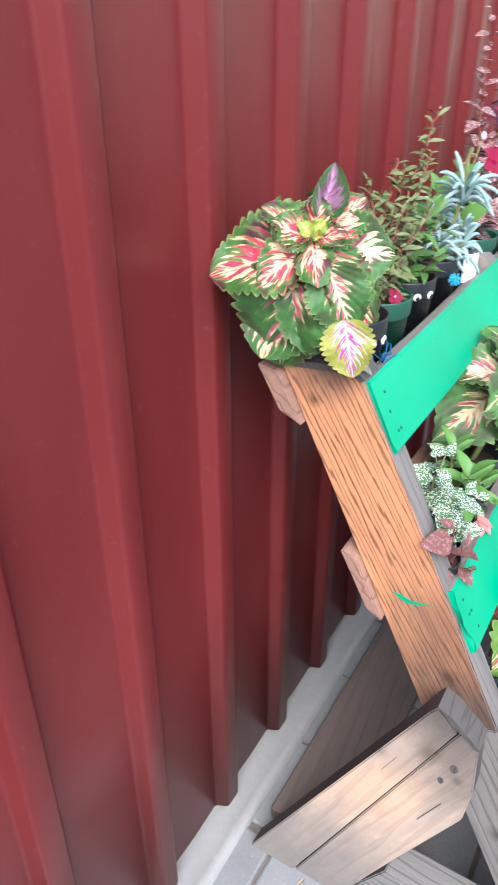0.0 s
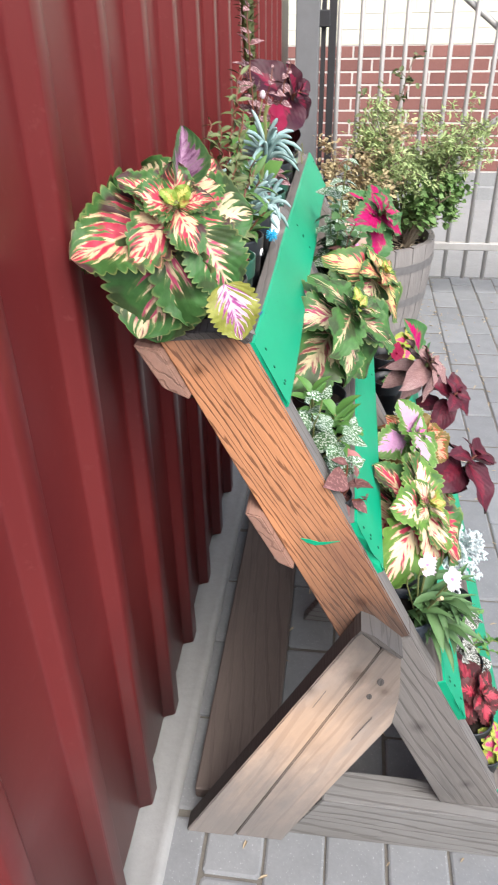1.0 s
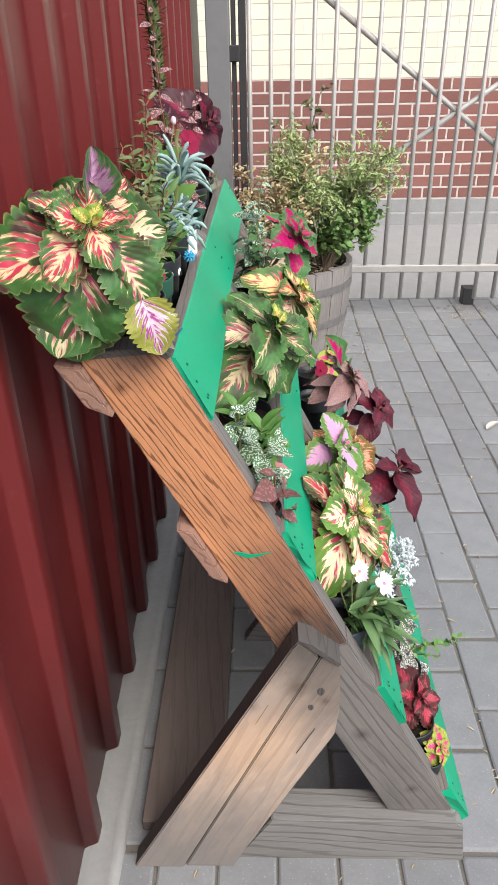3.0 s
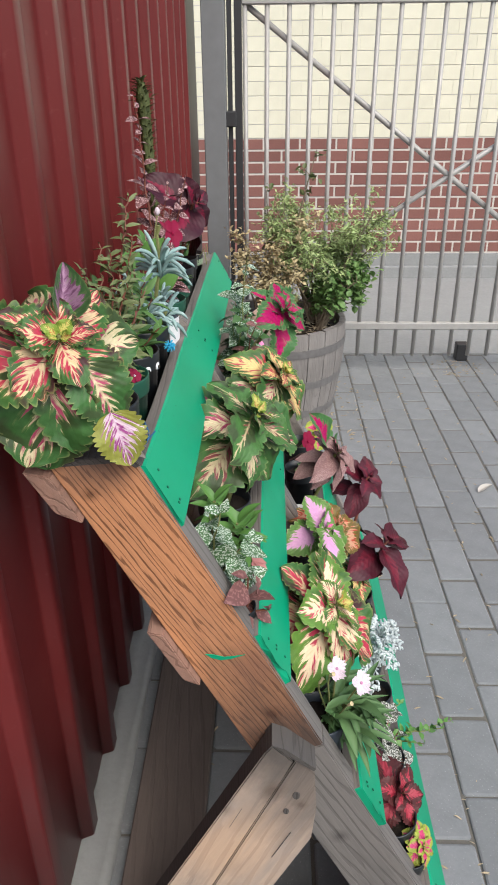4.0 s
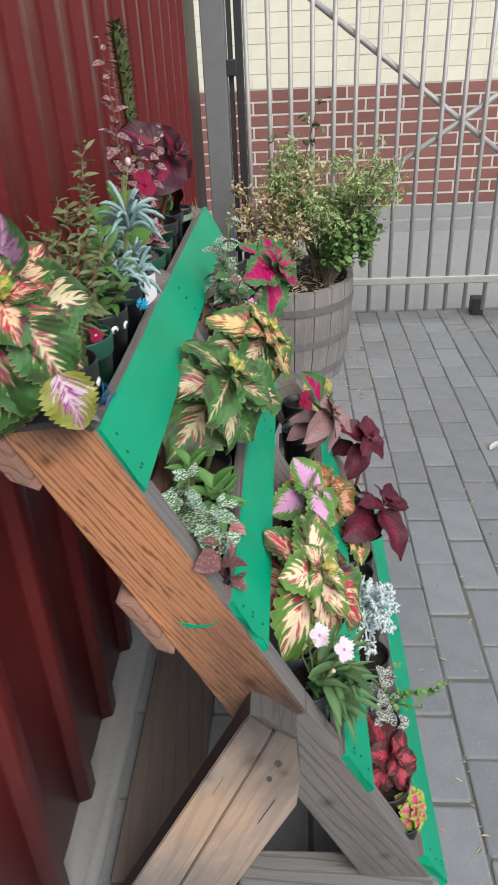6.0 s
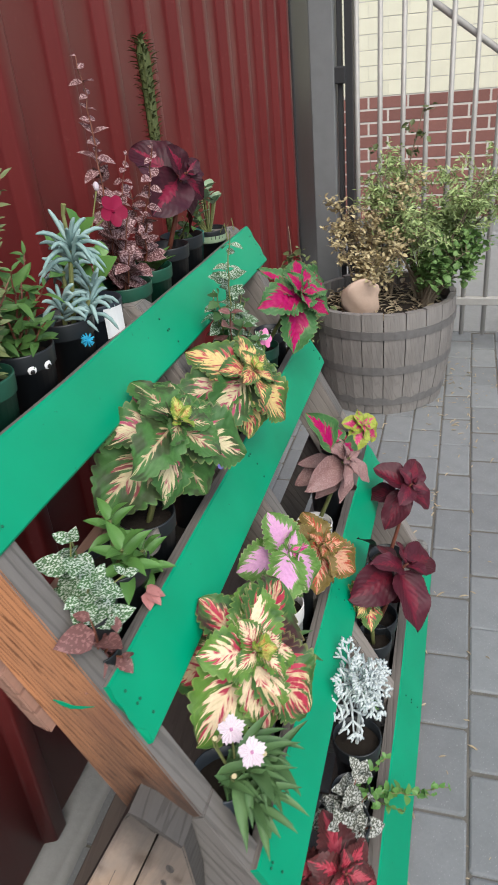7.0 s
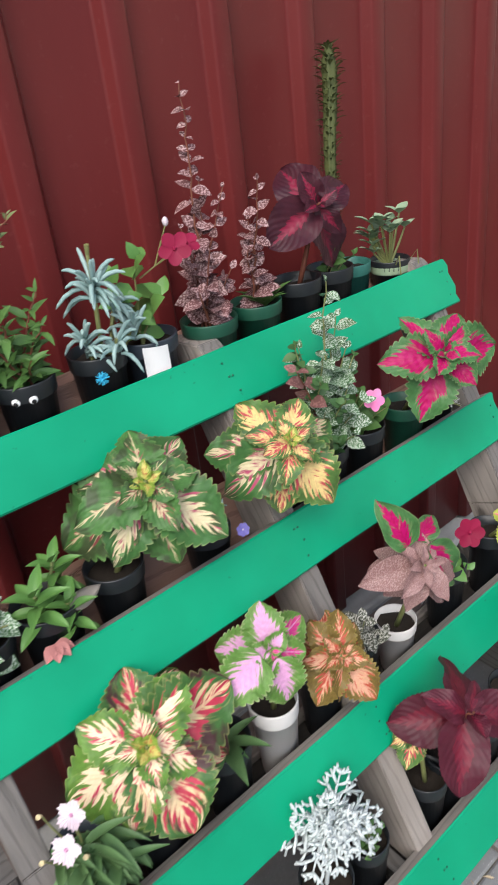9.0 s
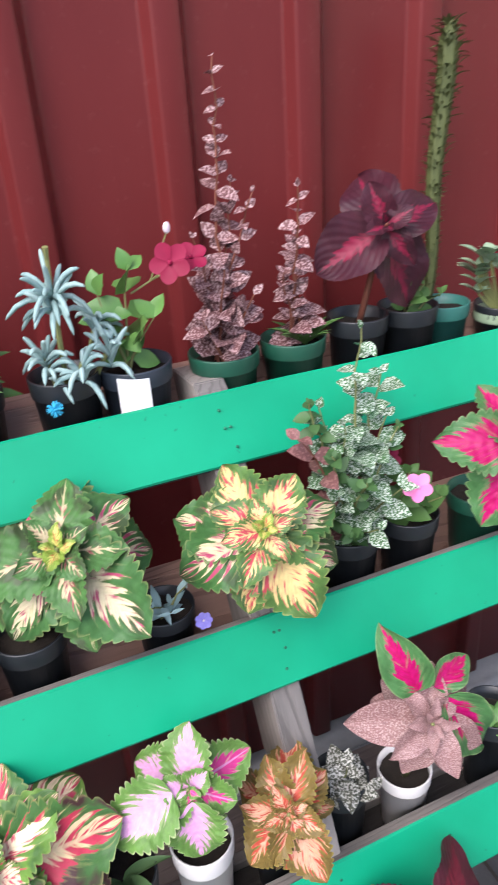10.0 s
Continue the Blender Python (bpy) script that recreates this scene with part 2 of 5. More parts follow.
M_BATTEN = mat_wood("brown_batten", (0.34, 0.2, 0.15), (0.12, 0.06, 0.045), axis=1, rings=34, stain=(0.16, 0.12, 0.1), line=0.6)
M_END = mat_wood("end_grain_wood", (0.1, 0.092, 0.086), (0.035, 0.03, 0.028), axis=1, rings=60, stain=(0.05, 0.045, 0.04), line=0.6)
M_GREEN = mat_green()
M_PAVER = mat_stone("paver", (0.205, 0.215, 0.222), (0.3, 0.305, 0.31), 120, 0.9, 0.35, 0.2, (0.46, 0.46, 0.45), 0.6)
M_SAND = mat_stone("joint_sand", (0.1, 0.095, 0.085), (0.22, 0.2, 0.17), 200, 0.95, 0.6)
M_CONC = mat_stone("concrete", (0.27, 0.27, 0.265), (0.38, 0.38, 0.37), 60, 0.9, 0.4)
M_BRICK = mat_stone("red_brick", (0.22, 0.095, 0.08), (0.31, 0.145, 0.12), 60, 0.85, 0.3, 0.3)
M_CREAM = mat_stone("cream_brick", (0.8, 0.75, 0.57), (0.86, 0.82, 0.66), 60, 0.85, 0.2, 0.08)
M_MORTAR = mat_stone("mortar", (0.62, 0.57, 0.51), (0.72, 0.68, 0.62), 120, 0.95, 0.4)
M_MORTAR2 = mat_stone("cream_mortar", (0.6, 0.55, 0.4), (0.7, 0.65, 0.5), 120, 0.95, 0.4)
M_GALV = mat_plain("galvanised_steel", (0.4, 0.385, 0.365), 0.5, 0.2, 0.15, 30)
M_POST = mat_plain("grey_painted_steel", (0.18, 0.185, 0.19), 0.5, 0.0, 0.15, 15)
M_DARK = mat_plain("dark_steel", (0.03, 0.03, 0.032), 0.5, 0.0, 0.2)
M_BARREL = mat_wood("barrel_oak", (0.27, 0.25, 0.235), (0.16, 0.145, 0.135), axis=2, rings=40, stain=(0.09, 0.08, 0.075), line=0.4)
M_HOOP = mat_plain("rusty_hoop", (0.2, 0.19, 0.185), 0.6, 0.5, 0.3)

# ---------- setting ----------
bm = bmesh.new()
box(bm, -300, 300, -300, 300, -0.4, -0.0045)
solid("ground", bm, M_SAND, "sandy ground under the paving, reaching out all round", kind="structure")

# red trapezoidal steel wall
RIB, WX, WZ0, WZ1 = 0.215, 0.18, 0.022, 2.9
bm = bmesh.new()
prof = []
y = -2.2 + 0.1 - 0.215
while y < 2.93:
    prof += [(WX, y + 0.002), (WX + 0.0015, y + 0.07), (WX, y + 0.142), (WX + 0.001, y + 0.1465), (WX + 0.0045, y + 0.149), (WX + 0.0195, y + 0.1555),
             (WX + 0.0233, y + 0.1578), (WX + 0.0248, y + 0.162), (WX + 0.025, y + 0.178), (WX + 0.0248, y + 0.194), (WX + 0.0233, y + 0.198), (WX + 0.0195, y + 0.2), (WX + 0.0045, y + 0.2085), (WX + 0.001, y + 0.2115)]
    y += RIB
prof = [(a, b) for a, b in prof if b < 2.93] + [(WX, 2.94)]
zs = [WZ0, 0.6, 1.2, 1.8, 2.4, WZ1]
front = [[bm.verts.new((a, b, z)) for z in zs] for a, b in prof]
back = [[bm.verts.new((a - 0.003, b, z)) for z in (WZ0, WZ1)] for a, b in prof]
for i in range(len(prof) - 1):
    for j in range(len(zs) - 1):
        bm.faces.new((front[i][j], front[i + 1][j], front[i + 1][j + 1], front[i][j + 1]))
    bm.faces.new((back[i][0], back[i][1], back[i + 1][1], back[i + 1][0]))
    bm.faces.new((front[i][0], back[i][0], back[i + 1][0], front[i + 1][0]))
wall = solid("wall_west", smooth(mesh_of(bm, "wall_west")), M_RED, "dark red ribbed steel sheet wall on a concrete footing", kind="structure")
bm = bmesh.new()
box(bm, 0.02, 0.165, -2.2, 2.93, WZ0, WZ1)
solid("wall_core", bm, M_DARK, "dark framing behind the red steel sheet", kind="structure")

bm = bmesh.new()
box(bm, 0.02, 0.19, 2.942, 3.36, WZ0, WZ1, 0.003)
solid("trim", bm, M_DARK, "dark steel flashing at the end of the red wall", kind="structure")

# concrete footing with a rough rounded lip
bm = bmesh.new()
rings = []
for i in range(174):
    yy = -2.2 + 0.0296 * i
    ring = []
    for j, (fx, fz) in enumerate(((-0.1, -0.1), (0.256, -0.1), (0.256, -0.004), (0.252, 0.008), (0.243, 0.013), (0.232, 0.012), (0.222, 0.009), (0.2, 0.009), (-0.1, 0.012))):
        w = 0.004 if 2 <= j <= 7 else 0.0
        ring.append(bm.verts.new((fx + w * noise.noise((yy * 9, j * 0.7, 1)), yy, fz + w * 0.6 * noise.noise((yy * 14, j * 1.9, 5)))))
    rings.append(ring)
for p, q in zip(rings, rings[1:]):
    for j in range(9):
        bm.faces.new((p[j], p[(j + 1) % 9], q[(j + 1) % 9], q[j]))
bmesh.ops.recalc_face_normals(bm, faces=bm.faces[:])
solid("footing", smooth(mesh_of(bm, "footing")), M_CONC, "pale worn concrete footing along the red steel wall", kind="structure")

# street beyond the gate
bm = bmesh.new()
box(bm, -6, 9, 3.3, 5.2, -0.2, 0.006, 0.0)
solid("road", bm, M_CONC, "pale concrete apron beyond the gate", kind="structure")

# building behind: plinth, red bricks, cream bricks above
BY, BH, BL, CH = 5.2, 0.0875, 0.282, 0.098
bm = bmesh.new()
box(bm, -5, 9, BY, BY + 0.3, -0.1, 4.5)
bwall = solid("wall_north", bm, M_MORTAR, "brick building wall, red below and cream above", kind="structure")
bm = bmesh.new()
box(bm, -5, 9, BY - 0.03, BY - 0.001, -0.1, 0.195, 0.0)
box(bm, -5, 9, BY - 0.08, BY - 0.031, -0.1, 0.1, 0.006)
solid("plinth", bm, M_CONC, "grey concrete plinth under the brick building", kind="structure")

# steel post at the end of the red wall
bm = bmesh.new()
box(bm, 0.254, 0.362, 2.99, 3.12, -0.02, 3.0, 0.004)
post = thing("steel_post", pose(0, 0, 0), "grey painted square steel gate post beside the red wall", "post")
part("shaft", bm, M_POST, post)
bm = bmesh.new()
box(bm, 0.37, 0.392, 3.03, 3.07, 0.02, 3.0, 0.003)
part("hinge_stile", bm, M_DARK, post, "dark steel stile")
bm = bmesh.new()
box(bm, 0.405, 0.44, 3.02, 3.08, 0.02, 1.83, 0.003)
part("channel", bm, M_DARK, post)
for hz in (0.45, 1.27, 1.9):
    bm = bmesh.new()
    box(bm, 0.36, 0.41, 3.0, 3.05, hz, hz + 0.07, 0.005)
    part("hinge", bm, M_DARK, post)

# gate
gate = thing("metal_gate", pose(0, 3.05, 0), "galvanised steel gate of upright bars with crossed braces", "gate")
bm = bmesh.new()
tube(bm, [(0, 0, 0.085), (0, 0, 1.785)], 0.0115, 10)
bar_me = smooth(mesh_of(bm, "bar"))
for i in range(18):
    part("bar", bar_me, M_GALV, gate, m=pose(0.455 + 0.1029 * i, 0, 0))
bm = bmesh.new()
box(bm, 0.44, 2.3, -0.016, 0.016, 0.238, 0.278, 0.004)
part("bottom_rail", bm, M_GALV, gate)
bm = bmesh.new()
box(bm, 0.44, 2.3, -0.018, 0.018, 1.782, 1.826, 0.004)
part("top_rail", bm, M_GALV, gate)
for a, b in (((0.46, 1.783), (2.28, 0.447)), ((0.47, 0.37), (2.28, 1.56))):
    bm = bmesh.new()
    tube(bm, [(a[0], 0.022, a[1]), (b[0], 0.022, b[1])], 0.014, 8)
    part("brace", smooth(mesh_of(bm, "brace")), M_GALV, gate)
bm = bmesh.new()
box(bm, -0.034, 0.034, -0.035, 0.03, 0.0, 0.1, 0.004)
stop = thing("gate_stop", pose(1.70, 3.22, 0.0), "black steel drop bolt box at the foot of the gate", "gate stop")
part("body", bm, M_DARK, stop)

# ---------- planter stand ----------
SDX, SDZ = 0.143, -0.2735            # step from one tier to the next
AX, AZ = 0.466, -0.885               # way down the sloping beams
DROP = (0.0, 0.0, 0.045, 0.045)      # the two lower tiers sit further down the slope

stand = thing("planter_stand", pose(0, 0, 0), "tiered wooden plant stand with green-painted front boards", "plant stand")


def left_x(z):
    return 0.304 + 0.5 * (1.044 - z)


def right_x(z):
    return 0.413 + 0.507 * (1.054 - z)


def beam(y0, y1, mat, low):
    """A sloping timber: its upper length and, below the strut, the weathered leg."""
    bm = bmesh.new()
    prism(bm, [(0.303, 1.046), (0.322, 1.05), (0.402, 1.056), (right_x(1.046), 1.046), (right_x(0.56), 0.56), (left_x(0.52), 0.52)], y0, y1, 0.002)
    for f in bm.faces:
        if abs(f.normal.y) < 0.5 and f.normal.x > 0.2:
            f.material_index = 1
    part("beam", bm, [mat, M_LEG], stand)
    bm = bmesh.new()
    prism(bm, [(left_x(0.519), 0.519), (right_x(0.559), 0.559), (right_x(0.127), 0.127), (left_x(0.127), 0.127)], y0 + 0.001, y1, 0.002)
    part("leg", bm, low, stand, "grey weathered lower leg")


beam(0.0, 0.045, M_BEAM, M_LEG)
beam(0.58, 0.625, M_GREYZ, M_GREYZ)
beam(1.15, 1.195, M_GREYZ, M_GREYZ)
# grey cap of the near beam and a smear of green paint
bm = bmesh.new()
prism(bm, [(0.301, 1.043), (0.301, 1.052), (0.403, 1.062), (0.42, 1.049), (0.413, 1.044), (0.40, 1.052)], -0.001, 0.046, 0.001)
part("end_grain", bm, M_END, stand)
bm = bmesh.new()
sm = [(0.488, 0.742), (0.497, 0.735), (0.51, 0.731), (0.525, 0.734), (0.545, 0.742), (0.53, 0.739), (0.515, 0.737), (0.5, 0.741)]
prism(bm, sm, -0.0012, 0.0)
part("paint_smear", bm, M_GREEN, stand, "smear of green paint")
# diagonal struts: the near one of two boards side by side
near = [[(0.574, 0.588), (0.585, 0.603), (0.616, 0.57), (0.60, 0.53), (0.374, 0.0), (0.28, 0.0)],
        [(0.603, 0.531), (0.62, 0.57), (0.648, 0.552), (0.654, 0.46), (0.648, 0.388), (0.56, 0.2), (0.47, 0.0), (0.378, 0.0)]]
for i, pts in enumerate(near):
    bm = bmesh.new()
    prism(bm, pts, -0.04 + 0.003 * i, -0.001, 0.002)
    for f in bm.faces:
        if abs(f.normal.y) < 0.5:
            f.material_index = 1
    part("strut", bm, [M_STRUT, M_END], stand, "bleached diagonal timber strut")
for cx_, cz_, cl, ca in ((0.528, 0.44, 0.05, -24), (0.6, 0.375, 0.07, -25)):
    bm = bmesh.new()
    box(bm, -0.0004, 0.0004, -0.0403, -0.039, -cl / 2, cl / 2, 0.0, pose(cx_, 0, cz_, 0, -ca, 0))
    part("drying_crack", bm, M_DARK, stand, "thin dark drying crack")
for cx_, cz_, cr in ((0.622, 0.492, 0.006), (0.607, 0.455, 0.0045), (0.585, 0.54, 0.003)):
    bm = bmesh.new()
    lathe(bm, [(cr, 0.0), (cr * 0.9, 0.001), (cr * 0.3, 0.0012)], 12)
    part("knot", bm, M_END, stand, "dark knot", pose(cx_, -0.0372, cz_, 90, 0, 0) @ Matrix.Scale(1.5, 4, (0, 1, 0)))
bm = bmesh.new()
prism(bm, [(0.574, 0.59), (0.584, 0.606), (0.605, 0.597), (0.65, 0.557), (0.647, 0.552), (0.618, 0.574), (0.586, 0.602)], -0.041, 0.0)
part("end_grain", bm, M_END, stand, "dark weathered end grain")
# far strut: the dark leg wood stands in for shade inside the stand
for y0 in (1.197,):
    bm = bmesh.new()
    prism(bm, [(0.60, 0.56), (0.645, 0.5), (0.46, 0.0), (0.37, 0.0)], y0, y0 + 0.034, 0.002)
    part("strut", bm, M_LEG, stand)
for y0 in (-0.04, 0.545, 1.197):
    bm = bmesh.new()
    prism(bm, [(0.475, 0.0), (0.545, 0.125), (0.885, 0.125), (0.90, 0.11), (0.915, 0.0)], y0 + (0.02 if y0 < 0 else 0.002), y0 + 0.085 if y0 < 0 else y0 + 0.033, 0.002)
    part("foot_rail", bm, M_GREYX, stand)
bm = bmesh.new()
lathe(bm, [(0.0022, 0.0), (0.0022, 0.0012), (0.0012, 0.0018)], 8)
nail_me = mesh_of(bm, "nail")
nail_me.materials.append(mat_plain("painted_nail", (0.006, 0.13, 0.065), 0.5))
# front boards, green outside
for k in range(4):
    y1 = (1.237, 1.222, 1.19, 1.14)[k]
    bm = bmesh.new()
    o = Vector((0.42 + SDX * k + AX * DROP[k], 0, 1.045 + SDZ * k + AZ * DROP[k]))
    d = Vector((AX, 0, AZ))
    n = Vector((0.885, 0, AX))
    w = 0.101
    ny = 40
    rings = []
    for j in range(ny + 1):
        yy = 0.006 + (y1 - 0.006) * j / ny
        bow = 0.003 * noise.noise((yy * 3, k * 7.1, 0))
        ring = []
        for s, q in ((0.003, 0.0), (0.018, 0.0), (0.034, 0.0), (0.05, 0.0), (0.066, 0.0), (0.082, 0.0), (w - 0.003, 0.0), (w, -0.003), (w, -0.027), (0.0, -0.027), (0.0, -0.003)):
            e = (0.010 * noise.noise((s * 70, q * 40 + k * 3.3, 4.0)) if j in (0, ny) else 0.0)
            p = o + d * s + n * (q + bow + 0.003)
            ring.append(bm.verts.new((p.x, yy + e, p.z + 0.002 * noise.noise((yy * 5, s * 9, k)))))
        rings.append(ring)
    for a, b in zip(rings, rings[1:]):
        for i in range(11):
            f = bm.faces.new((a[i], a[(i + 1) % 11], b[(i + 1) % 11], b[i]))
            f.material_index = 1 if i in (7, 8, 9) else 0
    f = bm.faces.new(rings[0][::-1]); f.material_index = 0
    f = bm.faces.new(rings[-1]); f.material_index = 0
    bmesh.ops.recalc_face_normals(bm, faces=bm.faces[:])
    part("front_board", bm, [M_GREEN, M_GREY], stand, "front board painted bright green")
    for yy in (0.02, 0.028, 0.6, 0.608, y1 - 0.03, y1 - 0.022):
        for sv in (0.025, 0.05, 0.078):
            if (int(yy * 1000) + int(sv * 1000) + k) % 3 == 0:
                continue
            p = o + d * sv + n * 0.0035
            part("nail", nail_me, None, stand, m=Matrix.Translation((p.x, yy + sv * 0.1, p.z)) @ Matrix.Rotation(radians(62), 4, "Y"))
    # shelf that carries the pots, coloured near-black for the shade between them
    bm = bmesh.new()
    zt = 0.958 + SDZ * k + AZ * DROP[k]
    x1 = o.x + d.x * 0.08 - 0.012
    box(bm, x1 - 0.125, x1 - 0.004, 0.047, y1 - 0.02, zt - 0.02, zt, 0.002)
    part("shelf", bm, M_SHELF, stand, "shelf board, shade between the pots put into its dark colour")
    if k:
        bm = bmesh.new()
        box(bm, x1 - 0.144, x1 - 0.127, 0.046, y1 - 0.02, zt - 0.03, zt + 0.012, 0.002)
        part("back_rail", bm, M_GREY, stand)
# battens along the back edge
for z0, z1, th in ((1.036, 0.968, 0.034), (0.785, 0.69, 0.024)):
    bm = bmesh.new()
    prism(bm, [(left_x(z0) - 0.001, z0), (left_x(z1) - 0.001, z1), (left_x(z1) - 0.001 - th, z1 + th * 0.45), (left_x(z0) - 0.001 - th, z0 + th * 0.2)], -0.012, 1.2, 0.002)
    part("batten", bm, M_BATTEN, stand)
# board lying on the ground behind the stand
bm = bmesh.new()
box(bm, 0.285, 0.442, 0.03, 1.25, 0.002, 0.035, 0.003)
part("base_board", bm, M_BOARD, stand)

# barrel planter
barrel = thing("barrel_planter", pose(0.62, 2.54, 0.0), "weathered grey half wine barrel planter with steel hoops", "planter")
NST = 22
bm = bmesh.new()
a0, a1 = 0.006, 2 * math.pi / NST - 0.006
rows = []
for t in range(7):
    z = 0.465 * t / 6
    r = 0.262 + 0.056 * math.sin(math.pi * (0.04 + 0.5 * t / 6))
    rows.append([bm.verts.new(((r - q) * math.cos(a), (r - q) * math.sin(a), z)) for a, q in ((a0, 0.0), ((a0 + a1) / 2, -0.002), (a1, 0.0), (a1, 0.025), (a0, 0.025))])
for p, q in zip(rows, rows[1:]):
    for j in range(5):
        bm.faces.new((p[j], p[(j + 1) % 5], q[(j + 1) % 5], q[j]))
bm.faces.new(rows[0][::-1])
bm.faces.new(rows[-1])
bmesh.ops.recalc_face_normals(bm, faces=bm.faces[:])
stave_me = mesh_of(bm, "stave")
for i in range(NST):
    part("stave", stave_me, M_BARREL, barrel, m=pose(0, 0, (0, 0.004, -0.002)[i % 3], 0, 0, 360 * i / NST))
for hz, hr in ((0.05, 0.283), (0.20, 0.306), (0.36, 0.3205)):
    bm = bmesh.new()
    lathe(bm, [(hr - 0.006, hz), (hr + 0.001, hz), (hr + 0.002, hz + 0.035), (hr - 0.006, hz + 0.035)], 44)
    part("hoop", bm, M_HOOP, barrel)

# pavers
pavement = thing("pavement", pose(0, 0, 0), "grey concrete block paving in running bond", "pavement", kind="structure")
PW, PL = 0.1175, 0.2269
pav_me = []
for v in range(4):
    bm = bmesh.new()
    g = 0.0016 + 0.0006 * (v % 2)
    gy = 0.0026 + 0.0008 * (v // 2)
    c = 0.006
    rings = []
    for ins, z in ((0.0, -0.04), (0.0, -0.006), (0.0015, -0.002), (0.0055, 0.0)):
        x0, x1, y0, y1 = g + ins, PW - g - ins, gy + ins * 1.3, PL - gy - ins * 1.3
        rings.append([bm.verts.new((px, py, z)) for px, py in ((x0 + c, y0), (x1 - c, y0), (x1, y0 + c), (x1, y1 - c), (x1 - c, y1), (x0 + c, y1), (x0, y1 - c), (x0, y0 + c))])
    for a, b in zip(rings, rings[1:]):
        for q in range(8):
            bm.faces.new((a[q], a[(q + 1) % 8], b[(q + 1) % 8], b[q]))
    bm.faces.new(rings[-1])
    me = mesh_of(bm, "paver")
    me.materials.append(M_PAVER)
    pav_me.append(me)
rest = bmesh.new()
rngp = random.Random(5)
for i in range(-3, 40):
    x = 0.321 + PW * i
    off = 0.11 if i % 2 == 0 else -0.0035
    for j in range(-12, 16):
        yy = off + PL * j
        if x < 0.2 or yy > 3.33 - PL * 0.5:
            continue
        m = pose(x + rngp.uniform(-0.0018, 0.0018), yy + rngp.uniform(-0.004, 0.004), rngp.uniform(-0.0012, 0.0012), rngp.uniform(-0.3, 0.3), rngp.uniform(-0.4, 0.4), rngp.uniform(-0.4, 0.4))
        if i < 16 and j >= -2:
            part("paver", pav_me[(i + j) % 4], M_PAVER, pavement, m=m)
        else:
            box(rest, 0.0018, PW - 0.0018, 0.0018, PL - 0.0018, -0.05, 0.0, 0.0, m)
tagged(part("outer_pavers", rest, M_PAVER, pavement), kind="stuff")

# bricks of the building
brick_me = {}
for nm, mt in (("brick", M_BRICK), ("cream_brick", M_CREAM)):
    bm = bmesh.new()
    if nm == "brick":
        box(bm, 0.007, BL - 0.007, -0.004, 0.0, 0.007, BH - 0.007, 0.002)
    else:
        box(bm, 0.0006, BL - 0.0006, -0.004, 0.0, 0.003, CH - 0.003, 0.001)
    brick_me[nm] = mesh_of(bm, nm)
    brick_me[nm].materials.append(mt)
far = {"brick": bmesh.new(), "cream_brick": bmesh.new()}
for r in range(32):
    nm = "brick" if r < 10 else "cream_brick"
    z = 0.199 + BH * min(r, 10) + CH * max(0, r - 10)
    for c in range(-14, 28):
        x = 0.1 + BL * c + (BL / 2 if r % 2 else 0)
        m = pose(x, BY + 0.001 - rngp.uniform(0, 0.0015), z)
        if r < 19 and 0 <= c < 11:
            part("brick", brick_me[nm], None, bwall, m=m)
        else:
            box(far[nm], *((0.007, BL - 0.007) if r < 10 else (0.0006, BL - 0.0006)), -0.004, 0.0, *((0.007, BH - 0.007) if r < 10 else (0.003, CH - 0.003)), 0.0, m)
tagged(part("outer_bricks", far["brick"], M_BRICK, bwall), kind="stuff")
tagged(part("upper_bricks", far["cream_brick"], M_CREAM, bwall), kind="stuff")

# ---------- plants ----------
def leaf_mesh(name, w=0.36, serr=0.06, teeth=9, droop=0.25, cup=0.12, fold=0.0, ripple=0.03, pucker=0.03, rows=20, cols=8, tip=1.0, full=1.7, bend=0.0):
    """A leaf one long, from the origin along y, face up; uv: across, along."""
    bm = bmesh.new()
    uv = bm.loops.layers.uv.new("UVMap")
    grid = []
    wide = 0.4
    for j in range(rows + 1):
        v = j / rows
        if v < wide:
            half = (1 - ((wide - v) / wide) ** 2.3) ** (1 / 2.1)
        else:
            half = (1 - ((v - wide) / (1 - wide)) ** full) ** tip
        half = w * half + 0.006
        tooth = 1.0 + serr * (2.0 * abs(math.sin(math.pi * v * teeth)) - 1.0) * min(1.0, 8 * v, 8 * (1 - v))
        row = []
        for i in range(cols + 1):
            u = i / cols * 2 - 1
            edge = tooth if i in (0, cols) else 1.0
            x = u * half * edge
            yy = v + 0.05 * math.sin(math.pi * v) * abs(u) ** 2
            z = -droop * v * v + cup * abs(u) * half * 2 - fold * u * u * half
            z += ripple * math.sin(v * 13 + (2 if u > 0 else 0)) * u * u + pucker * abs(math.sin((v - 0.45 * abs(u)) * 3.1416 * 7)) * (0.25 + abs(u)) * (1.2 - abs(u)) + bend * u * v * (1.2 - v)
            row.append((bm.verts.new((x, yy, z)), (u + 1) / 2, v))
        grid.append(row)
    for a, b in zip(grid, grid[1:]):
        for i in range(cols):
            q = (a[i], a[i + 1], b[i + 1], b[i])
            f = bm.faces.new([p[0] for p in q])
            for lp, p in zip(f.loops, q):
                lp[uv].uv = (p[1], p[2])
    return smooth(mesh_of(bm, name))


